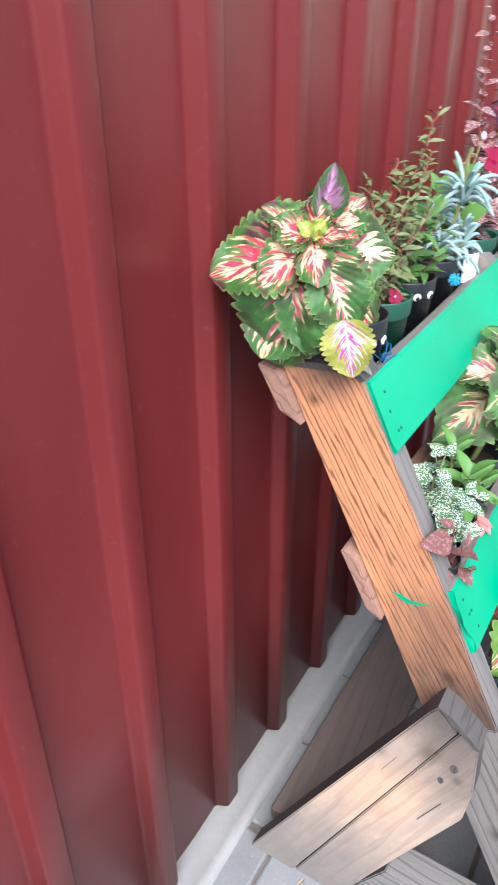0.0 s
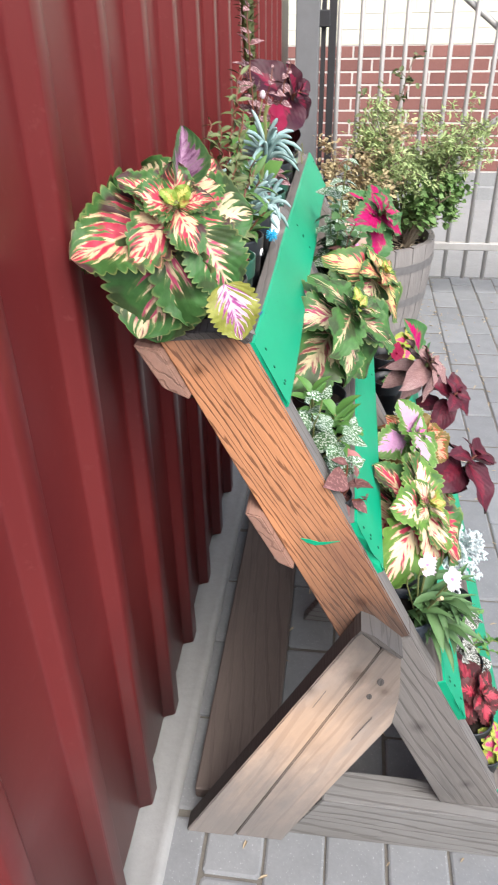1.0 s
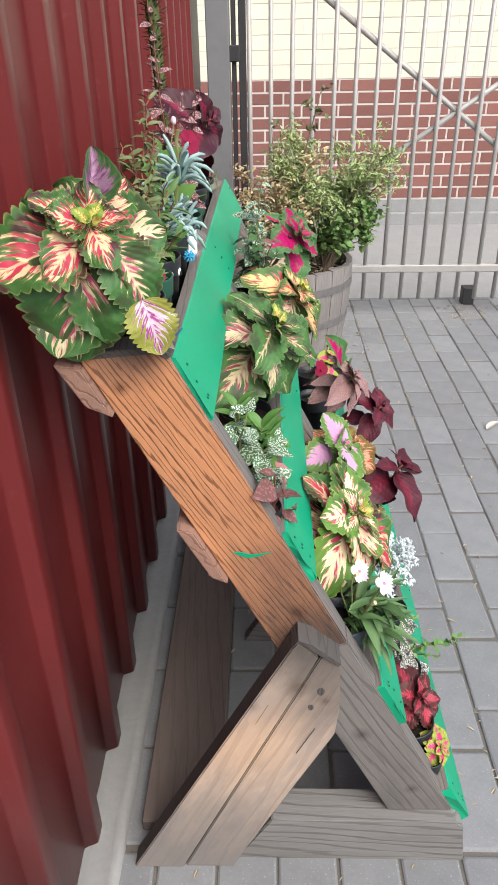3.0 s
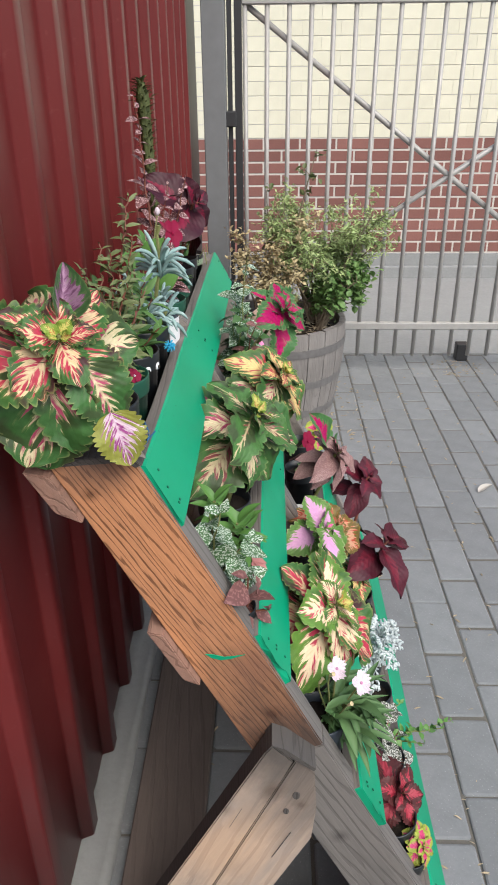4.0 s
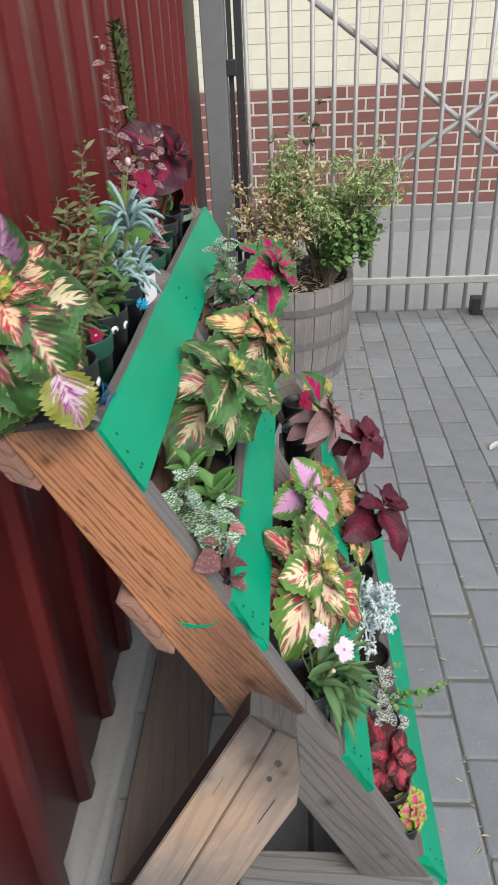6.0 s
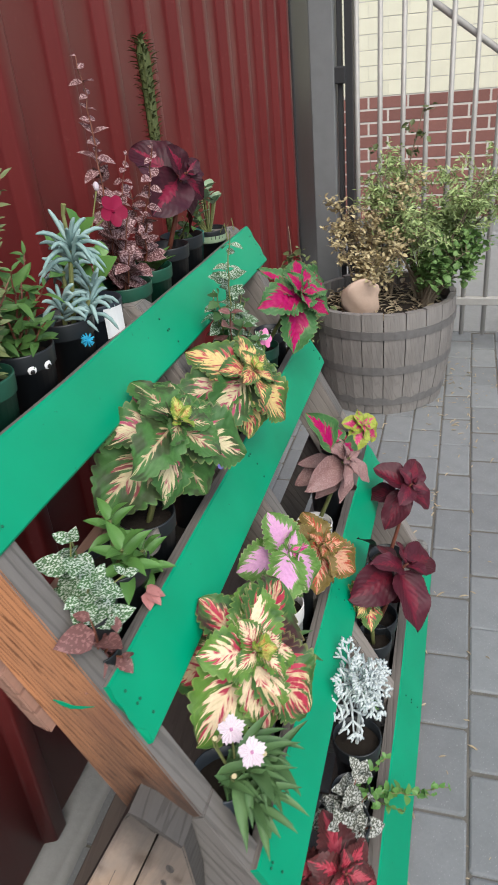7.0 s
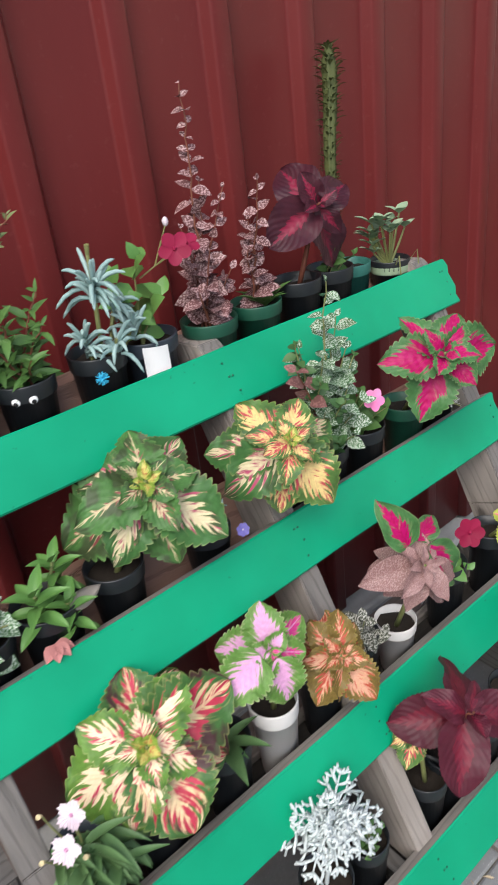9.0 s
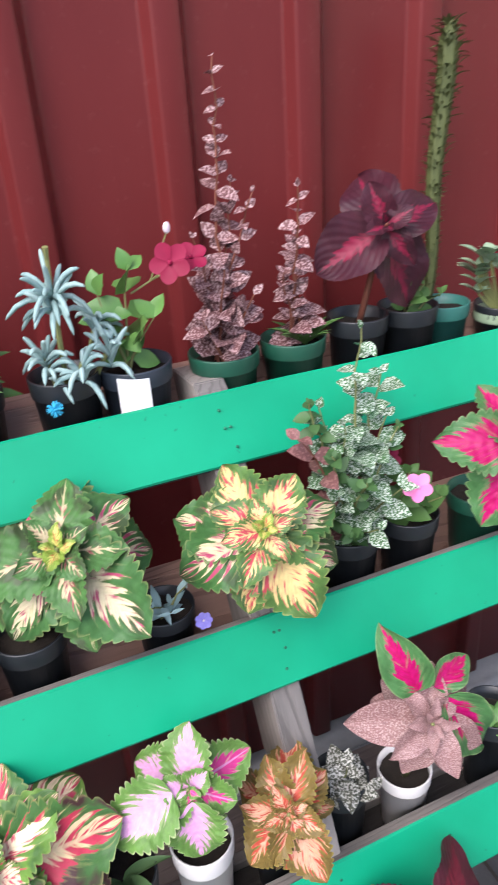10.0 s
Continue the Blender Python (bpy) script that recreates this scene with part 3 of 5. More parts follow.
def mat_coleus(name, centre, accent, margin, edge, spread=0.45, blotch=0.5, stripe=0.3, veins=7.0, rough=0.5, accent2=None, edgew=0.93, rag=2.1, per_leaf=False, veining=0.1):
    """Variegated leaf: a ragged centre along the veins, a coloured blotch, a margin and a fine rim."""
    k = Mat(name, rough, 0.0, 0.3)
    tc = k.t.nodes.new("ShaderNodeTexCoord")
    sp = k.t.nodes.new("ShaderNodeSeparateXYZ")
    k.link(tc.outputs["UV"], sp.inputs[0])
    d = k.math("ABSOLUTE", k.math("SUBTRACT", k.math("MULTIPLY", sp.outputs[0], 2.0), 1.0))
    v = sp.outputs[1]
    rnd = k.random()
    q = k.math("SUBTRACT", v, k.math("MULTIPLY", d, 0.5))
    side = k.math("MULTIPLY", k.math("GREATER_THAN", sp.outputs[0], 0.5), 7.3)
    cmb = k.t.nodes.new("ShaderNodeCombineXYZ")
    k.link(k.math("MULTIPLY", q, veins * 2.0), cmb.inputs[0])
    k.link(k.math("ADD", k.math("MULTIPLY", d, 1.2), side), cmb.inputs[1])
    k.link(k.math("MULTIPLY", rnd, 61.0), cmb.inputs[2])
    vec = cmb.outputs[0]
    cm2 = k.t.nodes.new("ShaderNodeCombineXYZ")
    k.link(k.math("MULTIPLY", sp.outputs[0], 2.2), cm2.inputs[0])
    k.link(k.math("MULTIPLY", v, 2.6), cm2.inputs[1])
    k.link(k.math("MULTIPLY", rnd, 43.0), cm2.inputs[2])
    n1 = k.noise(vec, 1.0, 5, 0.65)
    n2 = k.noise(cm2.outputs[0], 0.9, 3, 0.6, 0.3)
    st = k.math("SINE", k.math("MULTIPLY", q, veins * 6.283))
    ragged = k.math("ADD", k.math("ADD", k.math("MULTIPLY", d, 0.85), k.math("MULTIPLY", st, stripe * 0.34)), k.math("MULTIPLY", k.math("SUBTRACT", n1, 0.5), rag * 0.72))
    ragged = k.math("ADD", ragged, k.math("MULTIPLY", k.math("ABSOLUTE", k.math("SUBTRACT", v, 0.42)), 0.5))
    ragged = k.math("ADD", ragged, k.math("MULTIPLY", k.math("SUBTRACT", n2, 0.5), rag * 0.5))
    ragged = k.math("ADD", ragged, k.math("MULTIPLY", k.math("SUBTRACT", rnd, 0.5), rag * 0.14))
    inside = k.ramp(ragged, [(max(0.0, spread - 0.015), (1, 1, 1)), (spread + 0.015, (0, 0, 0))])
    rim = k.ramp(ragged, [(spread + 0.06, (1, 1, 1)), (spread + 0.16, (0, 0, 0))])
    cm3 = k.t.nodes.new("ShaderNodeCombineXYZ")
    k.link(k.math("MULTIPLY", q, veins * 1.7), cm3.inputs[0])
    k.link(k.math("ADD", k.math("MULTIPLY", d, 1.6), side), cm3.inputs[1])
    k.link(k.math("ADD", k.math("MULTIPLY", rnd, 37.0), 11.0), cm3.inputs[2])
    n3 = k.noise(cm3.outputs[0], 1.0, 3, 0.6)
    if per_leaf:
        bl = k.math("GREATER_THAN", rnd, 0.5)
    else:
        bl = k.ramp(k.math("ADD", k.math("MULTIPLY", n3, 0.65), k.math("MULTIPLY", n2, 0.35)), [(0.5 - 0.16 * (blotch - 0.5) - 0.02, (0, 0, 0)), (0.54 - 0.16 * (blotch - 0.5), (1, 1, 1))])
    c_in = k.mix(bl, centre, accent)
    pale = k.ramp(n3, [(0.3, (1, 1, 1)), (0.42, (0, 0, 0))])
    if rag > 0.9:
        c_in = k.mix(k.math("MULTIPLY", pale, 0.35), c_in, edge)
    mnoise = k.noise(cm2.outputs[0], 3.0, 4, 0.6)
    c_out = k.mix(mnoise, tuple(x * 0.6 for x in margin), tuple(min(1, x * 1.35) for x in margin))
    if accent2:
        dk = k.ramp(k.noise(cm2.outputs[0], 1.3, 2, 0.5), [(0.5, (0, 0, 0)), (0.6, (1, 1, 1))])
        c_out = k.mix(dk, c_out, accent2)
    c = k.mix(k.math("MULTIPLY", rim, 0.2), c_out, edge)
    c = k.mix(inside, c, c_in)
    rib = k.ramp(d, [(0.025, (0.7, 0.7, 0.7)), (0.06, (0, 0, 0))])
    c = k.mix(rib, c, centre)
    er = k.ramp(k.math("ADD", d, k.math("MULTIPLY", k.math("SUBTRACT", n1, 0.5), 0.12)), [(edgew, (0, 0, 0)), (edgew + 0.06, (1, 1, 1))])
    c = k.mix(k.math("MULTIPLY", er, 0.35), c, edge)
    vein = k.math("POWER", k.math("ABSOLUTE", st), 6.0)
    c = k.mix(k.math("MULTIPLY", vein, veining), c, tuple(x * 0.6 for x in margin))
    soft = k.noise(cm2.outputs[0], 7.0, 3, 0.7)
    hs = k.node("ShaderNodeHueSaturation", Saturation=1.02)
    k.link(k.math("ADD", k.math("MULTIPLY", soft, 0.4), k.math("ADD", k.math("MULTIPLY", rnd, 0.16), 0.62)), hs.inputs["Value"])
    k.link(c, hs.inputs["Color"])
    k.color(hs.outputs[0])
    k.bump(k.math("ADD", st, k.math("MULTIPLY", n1, 1.5)), 0.14, 0.002)
    k.b.inputs["Subsurface Weight"].default_value = 0.0
    return k.m


def mat_dots(name, base, dot, amount=0.5, scale=16.0, rough=0.5):
    """Leaf splashed with pale spots between the veins."""
    k = Mat(name, rough, 0.0, 0.3)
    n = k.noise(k.coord("Object"), scale * 14, 2, 0.55)
    n2 = k.noise(k.coord("Object"), 20, 2, 0.5)
    f = k.ramp(n, [(0.53 - 0.3 * (amount - 0.5), (0, 0, 0)), (0.57 - 0.3 * (amount - 0.5), (1, 1, 1))])
    b = k.mix(n2, tuple(x * 0.65 for x in base), tuple(min(1, x * 1.3) for x in base))
    k.color(k.mix(f, b, dot))
    k.bump(n, 0.2, 0.001)
    return k.m


def mat_leaf(name, a, b, rough=0.5, scale=60.0):
    k = Mat(name, rough, 0.0, 0.3)
    n = k.noise(k.coord("Object"), scale, 3, 0.6)
    g = k.t.nodes.new("ShaderNodeNewGeometry")
    f = k.math("ADD", k.math("MULTIPLY", n, 0.6), k.math("MULTIPLY", g.outputs["Random Per Island"], 0.5), clamp=True)
    k.color(k.mix(f, a, b))
    k.bump(n, 0.2, 0.001)
    return k.m


L_BROAD = [leaf_mesh("leaf", 0.46, 0.085, 11, 0.34, 0.10, rows=44, tip=0.72, ripple=0.05), leaf_mesh("leaf", 0.43, 0.09, 10, 0.52, 0.05, ripple=0.07, rows=40, tip=0.74, bend=0.25), leaf_mesh("leaf", 0.48, 0.075, 12, 0.2, 0.16, ripple=0.06, rows=48, tip=0.7, bend=-0.2), leaf_mesh("leaf", 0.45, 0.085, 11, 0.62, -0.05, ripple=0.065, rows=44, tip=0.75, fold=0.15)]
L_SPEAR = [leaf_mesh("leaf", 0.41, 0.085, 11, 0.36, 0.12, tip=0.85, rows=44, ripple=0.05), leaf_mesh("leaf", 0.43, 0.09, 10, 0.55, 0.05, tip=0.82, ripple=0.07, rows=40, bend=0.25), leaf_mesh("leaf", 0.39, 0.08, 12, 0.22, 0.18, tip=0.88, rows=48, ripple=0.05, bend=-0.2)]
L_SMOOTH = [leaf_mesh("leaf", 0.41, 0.018, 16, 0.3, 0.16, rows=32, tip=0.66, ripple=0.04, pucker=0.02, bend=0.2), leaf_mesh("leaf", 0.38, 0.018, 15, 0.55, 0.08, rows=32, tip=0.7, ripple=0.05, pucker=0.02, bend=-0.25), leaf_mesh("leaf", 0.42, 0.016, 16, 0.12, 0.25, rows=32, tip=0.64, ripple=0.03, pucker=0.02)]
L_LANCE = [leaf_mesh("leaf", 0.3, 0.0, 9, 0.3, 0.2, rows=24, tip=0.88, ripple=0.03, pucker=0.02, bend=0.15), leaf_mesh("leaf", 0.27, 0.0, 9, 0.5, 0.12, rows=24, tip=0.9, ripple=0.04, pucker=0.02, bend=-0.2)]
L_FOLD = [leaf_mesh("leaf", 0.3, 0.03, 7, 0.2, 0.9, rows=24, tip=0.9, ripple=0.03, bend=0.3)]
L_OVAL = [leaf_mesh("leaf", 0.36, 0.0, 3, 0.25, 0.1, rows=8, cols=4, ripple=0.0, pucker=0.0), leaf_mesh("leaf", 0.33, 0.0, 3, 0.4, 0.12, rows=8, cols=4, ripple=0.0, pucker=0.0)]
L_THIN = [leaf_mesh("leaf", 0.17, 0.0, 3, 0.35, 0.2, rows=8, cols=2, ripple=0.0, pucker=0.0)]

C_CREAM = (0.78, 0.66, 0.38)
G_DARK, G_MID, G_LIME = (0.035, 0.09, 0.03), (0.07, 0.17, 0.045), (0.28, 0.36, 0.05)
M_COL = {
    "tricolour": mat_coleus("coleus_tricolour", (0.78, 0.6, 0.36), (0.48, 0.04, 0.08), (0.055, 0.14, 0.035), (0.45, 0.45, 0.16), 0.46, 0.75, 0.4, accent2=(0.06, 0.022, 0.024)),
    "greenveined": mat_coleus("coleus_green_veined", (0.7, 0.6, 0.38), (0.42, 0.07, 0.14), (0.055, 0.145, 0.04), (0.4, 0.42, 0.16), 0.34, 0.5, 0.5, accent2=(0.05, 0.08, 0.03)),
    "greenpurple": mat_coleus("coleus_green_purple", (0.36, 0.2, 0.32), (0.18, 0.07, 0.15), (0.06, 0.14, 0.05), (0.3, 0.36, 0.16), 0.55, 0.5, 0.3, rag=1.0),
    "striped": mat_coleus("coleus_striped", (0.6, 0.5, 0.3), (0.26, 0.06, 0.07), (0.07, 0.17, 0.045), (0.2, 0.28, 0.1), 0.16, 0.55, 0.5, accent2=(0.05, 0.075, 0.03)),
    "lime": mat_coleus("coleus_lime", (0.6, 0.55, 0.16), (0.5, 0.14, 0.07), (0.22, 0.32, 0.05), (0.3, 0.38, 0.1), 0.4, 0.4, 0.4),
    "yellow": mat_coleus("coleus_yellow", (0.8, 0.6, 0.26), (0.5, 0.07, 0.09), (0.09, 0.18, 0.045), (0.5, 0.5, 0.16), 0.44, 0.6, 0.5, accent2=(0.06, 0.12, 0.04)),
    "cream": mat_coleus("coleus_cream", (0.86, 0.68, 0.46), (0.48, 0.05, 0.1), (0.115, 0.225, 0.04), (0.4, 0.42, 0.16), 0.5, 0.5, 0.5, accent2=(0.06, 0.13, 0.035)),
    "magenta": mat_coleus("coleus_magenta", (0.37, 0.004, 0.085), (0.42, 0.008, 0.12), (0.06, 0.16, 0.05), (0.36, 0.42, 0.2), 0.5, 0.5, 0.1, rag=1.5, veining=0.04),
    "pink": mat_coleus("coleus_pink", (0.7, 0.36, 0.6), (0.6, 0.05, 0.24), (0.12, 0.24, 0.05), (0.7, 0.66, 0.4), 0.38, 0.5, 0.15, rag=1.35, per_leaf=True, veining=0.04),
    "orange": mat_coleus("coleus_orange", (0.66, 0.36, 0.24), (0.44, 0.07, 0.045), (0.16, 0.11, 0.03), (0.4, 0.36, 0.08), 0.5, 0.6, 0.4),
    "burgundy": mat_coleus("coleus_burgundy", (0.145, 0.013, 0.028), (0.1, 0.01, 0.024), (0.075, 0.011, 0.022), (0.07, 0.012, 0.016), 0.35, 0.5, 0.05, accent2=(0.07, 0.01, 0.02), rag=0.5, veining=0.0),
    "wine": mat_coleus("coleus_wine", (0.2, 0.012, 0.04), (0.11, 0.01, 0.025), (0.055, 0.011, 0.02), (0.035, 0.012, 0.016), 0.28, 0.5, 0.1, accent2=(0.045, 0.009, 0.018), rag=0.6, veining=0.0),
    "rust": mat_coleus("coleus_rust", (0.42, 0.06, 0.085), (0.28, 0.022, 0.04), (0.085, 0.022, 0.022), (0.07, 0.03, 0.025), 0.4, 0.5, 0.2, rag=1.4),
    "limepink": mat_coleus("coleus_lime_pink", (0.55, 0.04, 0.16), (0.62, 0.1, 0.22), (0.33, 0.38, 0.06), (0.5, 0.5, 0.2), 0.36, 0.5, 0.2, rag=1.0),
    "purplelime": mat_coleus("coleus_purple_lime", (0.66, 0.5, 0.6), (0.28, 0.04, 0.2), (0.25, 0.26, 0.05), (0.35, 0.36, 0.1), 0.5, 0.5, 0.4),
}
M_DOTW = mat_dots("white_splashed_leaf", (0.055, 0.13, 0.045), (0.52, 0.59, 0.5), 0.55, 30.0)
M_DOTP = mat_dots("pink_splashed_leaf", (0.13, 0.055, 0.055), (0.42, 0.28, 0.28), 0.57, 22.0)
M_DOTS = mat_dots("silver_splashed_leaf", (0.07, 0.075, 0.055), (0.46, 0.46, 0.42), 0.58, 24.0)
M_DOTD = mat_dots("dusty_pink_leaf", (0.22, 0.115, 0.11), (0.36, 0.24, 0.225), 0.53, 3.2)
M_DOTR = mat_dots("dull_pink_leaf", (0.15, 0.065, 0.06), (0.25, 0.12, 0.11), 0.5)
M_LEAFG = mat_leaf("green_leaf", (0.04, 0.1, 0.025), (0.1, 0.2, 0.05))
M_LEAFS = mat_leaf("strap_leaf", (0.055, 0.12, 0.045), (0.12, 0.215, 0.08))
M_BUSH = mat_leaf("bush_leaf", (0.08, 0.17, 0.05), (0.2, 0.32, 0.1))
M_LEAFB = mat_leaf("bright_leaf", (0.065, 0.17, 0.04), (0.14, 0.28, 0.07), 0.35)
M_LEAFD = mat_leaf("dark_leaf", (0.03, 0.075, 0.025), (0.07, 0.15, 0.045))
M_OLIVE = mat_leaf("olive_leaf", (0.06, 0.09, 0.03), (0.18, 0.21, 0.09))
M_FRESH = mat_leaf("fresh_leaf", (0.22, 0.33, 0.11), (0.46, 0.54, 0.25))
M_DRY = mat_leaf("dry_leaf", (0.36, 0.28, 0.14), (0.58, 0.5, 0.3), 0.7)
M_STRAW = mat_leaf("straw_mulch", (0.25, 0.19, 0.11), (0.5, 0.42, 0.3), 0.85)
M_BLUE = mat_leaf("blue_chalk_leaf", (0.17, 0.29, 0.28), (0.38, 0.51, 0.49), 0.65)
M_CACT = mat_leaf("cactus_skin", (0.035, 0.055, 0.018), (0.13, 0.145, 0.05), 0.65, 120)
M_KAL = mat_leaf("felted_leaf", (0.16, 0.26, 0.15), (0.33, 0.42, 0.28), 0.7)
M_WHITE = mat_leaf("silver_felt_leaf", (0.42, 0.47, 0.47), (0.66, 0.71, 0.71), 0.85)
M_STEM = mat_leaf("green_stem", (0.12, 0.15, 0.05), (0.25, 0.25, 0.1))
M_STEMR = mat_leaf("red_stem", (0.13, 0.035, 0.03), (0.22, 0.09, 0.05))
M_TWIG = mat_leaf("twig", (0.13, 0.1, 0.07), (0.28, 0.23, 0.16), 0.85)
M_FLRED = mat_leaf("red_petal", (0.17, 0.002, 0.024), (0.26, 0.004, 0.045), 0.6)
M_FLPINK = mat_leaf("pink_petal", (0.75, 0.16, 0.4), (0.82, 0.3, 0.52), 0.6)
M_FLWHITE = mat_leaf("white_petal", (0.6, 0.46, 0.54), (0.74, 0.68, 0.71), 0.6)
M_FLEYE = mat_plain("flower_eye", (0.55, 0.25, 0.42), 0.6)
M_PGREEN = mat_plain("green_plastic", (0.012, 0.075, 0.045), 0.45, 0, 0.2)
M_PTEAL = mat_plain("teal_plastic", (0.035, 0.16, 0.13), 0.45, 0, 0.2)
M_PBLACK = mat_plain("black_plastic", (0.014, 0.017, 0.02), 0.4, 0, 0.3)
M_PNAVY = mat_plain("slate_plastic", (0.03, 0.04, 0.055), 0.4, 0, 0.25)
M_PWHITE = mat_plain("white_plastic", (0.7, 0.68, 0.66), 0.45, 0, 0.06)
M_SOIL = mat_stone("potting_soil", (0.012, 0.009, 0.007), (0.04, 0.03, 0.022), 150, 0.95, 0.9)
M_PAPER = mat_plain("paper_tag", (0.82, 0.82, 0.82), 0.7, 0, 0.04)
M_POM = mat_plain("blue_pompom", (0.05, 0.42, 0.65), 0.9, 0, 0.3)
M_BLACK = mat_plain("black_bead", (0.01, 0.01, 0.01), 0.2)

POT_CACHE = {}


def pot_mesh(r, h, mat):
    key = (round(r, 4), round(h, 4), mat.name)
    if key not in POT_CACHE:
        bm = bmesh.new()
        lathe(bm, [(r * 0.74, 0.0), (r * 0.76, 0.002), (r * 0.94, h * 0.8), (r * 0.985, h * 0.8), (r * 1.0, h * 0.815), (r * 1.03, h * 0.985), (r * 1.02, h), (r * 0.97, h), (r * 0.95, h * 0.86), (r * 0.9, h * 0.84)], 28)
        me = smooth(mesh_of(bm, "pot"))
        me.materials.append(mat)
        POT_CACHE[key] = me
    return POT_CACHE[key]


def soil_mesh(r, h):
    key = ("soil", round(r, 4), round(h, 4))
    if key not in POT_CACHE:
        bm = bmesh.new()
        seg = 14
        rnd = random.Random(3)
        rings = [[bm.verts.new((r * 0.93 * q * math.cos(6.2832 * i / seg), r * 0.93 * q * math.sin(6.2832 * i / seg), h * 0.87 + rnd.uniform(-0.003, 0.004))) for i in range(seg)] for q in (1.0, 0.7, 0.4)]
        for a, b in zip(rings, rings[1:]):
            for i in range(seg):
                bm.faces.new((a[i], a[(i + 1) % seg], b[(i + 1) % seg], b[i]))
        bm.faces.new(rings[-1])
        me = smooth(mesh_of(bm, "soil"))
        me.materials.append(M_SOIL)
        POT_CACHE[key] = me
    return POT_CACHE[key]


def potted(name, k, y, label, pot=None, r=0.046, h=0.134, dx=0.0, category="potted plant", tilt=0.0):
    """An Empty on the shelf of tier k with a pot and soil in it. Returns it with the soil's height."""
    h += 0.03 if k > 1 else 0.0
    t = thing(name, pose(0.356 + SDX * k + AX * DROP[k] + dx, y, 0.958 + SDZ * k + AZ * DROP[k] + 0.0005, 0, tilt, 0), label, category, "potted plants on the stand")
    part("pot", pot_mesh(r, h, pot or M_PBLACK), None, t)
    part("soil", soil_mesh(r, h), None, t)
    return t, h * 0.87


def place(base, d, n, s, sw=1.0):
    """Matrix that lays a leaf at base along d with face n, s long."""
    d = Vector(d).normalized()
    n = Vector(n)
    x = d.cross(n).normalized()
    n = x.cross(d).normalized()
    m = Matrix((x * s * sw, d * s, n * s)).transposed().to_4x4()
    m.translation = base
    return m


def leaf_part(parent, me, mat, m, name="leaf"):
    """A leaf of its own on shared mesh data; the material sits on the object."""
    if not me.materials:
        me.materials.append(mat)
    ob = new(name, me)
    ob.parent = parent
    ob.matrix_basis = m
    if ob.material_slots[0].material != mat:
        ob.material_slots[0].link = "OBJECT"
        ob.material_slots[0].material = mat
    return ob


def coleus(name, k, y, head, size, mat, label, axis=(0.55, -0.15, 0.8), shapes=None, whorls=5, pot=None, spin=0.0, seed=1, stemmat=None, r=0.046, h=0.134, dx=0.0, extra=None, young=None, flat=0.0, outer=None, pairs=4):
    """A bushy coleus whose leaf pairs cross round an axis; head: world place of its tip."""
    rnd = random.Random(seed)
    t, zs = potted(name, k, y, label, pot, r, h, dx)
    o = t.matrix_basis.translation
    hd = Vector(head) - o
    A = Vector(axis).normalized()
    X = A.orthogonal().normalized()
    Y = A.cross(X)
    root = Vector((0, 0, zs - 0.01))
    mid = root.lerp(hd, 0.5) + Vector((0, 0, 0.01))
    bm = bmesh.new()
    tube(bm, [root, root.lerp(mid, 0.5), mid, hd - A * 0.02, hd], [0.0055, 0.005, 0.0045, 0.004, 0.002], 7)
    part("stem", smooth(mesh_of(bm, "stem")), stemmat or M_STEM, t)
    lens = [0.2, 0.44, 0.82, 1.1, 1.12, 1.0][:whorls]
    for j, q in enumerate(lens):
        base = hd - A * size * (0.02, 0.08, 0.17, 0.29, 0.45, 0.7)[j]
        count = pairs
        ang = spin + ((0, 42, 3, 48, 8, 40)[j] if pairs == 4 else 360 / pairs / 2 * j)
        elev = (58, 36, 20, 4, -14, -26)[j] - flat
        for side in range(count):
            a = radians(ang + 360 / count * side + rnd.uniform(-11, 11))
            e = radians(elev + rnd.uniform(-9, 9))
            rad = X * math.cos(a) + Y * math.sin(a)
            d = rad * math.cos(e) + A * math.sin(e)
            d.z -= 0.14 * (j / whorls)
            nrm = A * math.cos(e) - rad * math.sin(e)
            nrm = nrm + Vector((rnd.uniform(-0.38, 0.38), rnd.uniform(-0.38, 0.38), rnd.uniform(-0.15, 0.15)))
            s = size * q * rnd.uniform(0.7, 1.08)
            st = base + rad * size * 0.03
            sh = shapes or L_BROAD
            leaf_part(t, sh[rnd.randrange(len(sh))], (young or mat) if j < 1 else (outer if outer and j > 2 and rnd.random() < 0.65 else mat), place(st, d, nrm, s, rnd.uniform(0.9, 1.05)))
    for pl, d, n, s, mt in extra or ():
        leaf_part(t, (L_FOLD if mt is M_COL["greenpurple"] else shapes or L_BROAD)[0], mt, place(Vector(pl) - o, d, n, s))
    return t


def add_leaf(bm, me, m):
    """Joins one leaf into a foliage mesh."""
    n0 = len(bm.verts)
    vs = [bm.verts.new(m @ v.co) for v in me.vertices]
    for p in me.polygons:
        bm.faces.new([vs[i] for i in p.vertices])


S_OVAL = leaf_mesh("small", 0.34, 0.0, 3, 0.25, 0.12, rows=4, cols=2, ripple=0.0, pucker=0.0)
S_THIN = leaf_mesh("small", 0.15, 0.0, 3, 0.3, 0.2, rows=4, cols=2, ripple=0.0, pucker=0.0)
S_ROUND = leaf_mesh("small", 0.45, 0.0, 3, 0.15, 0.12, rows=4, cols=2, ripple=0.0, pucker=0.0)


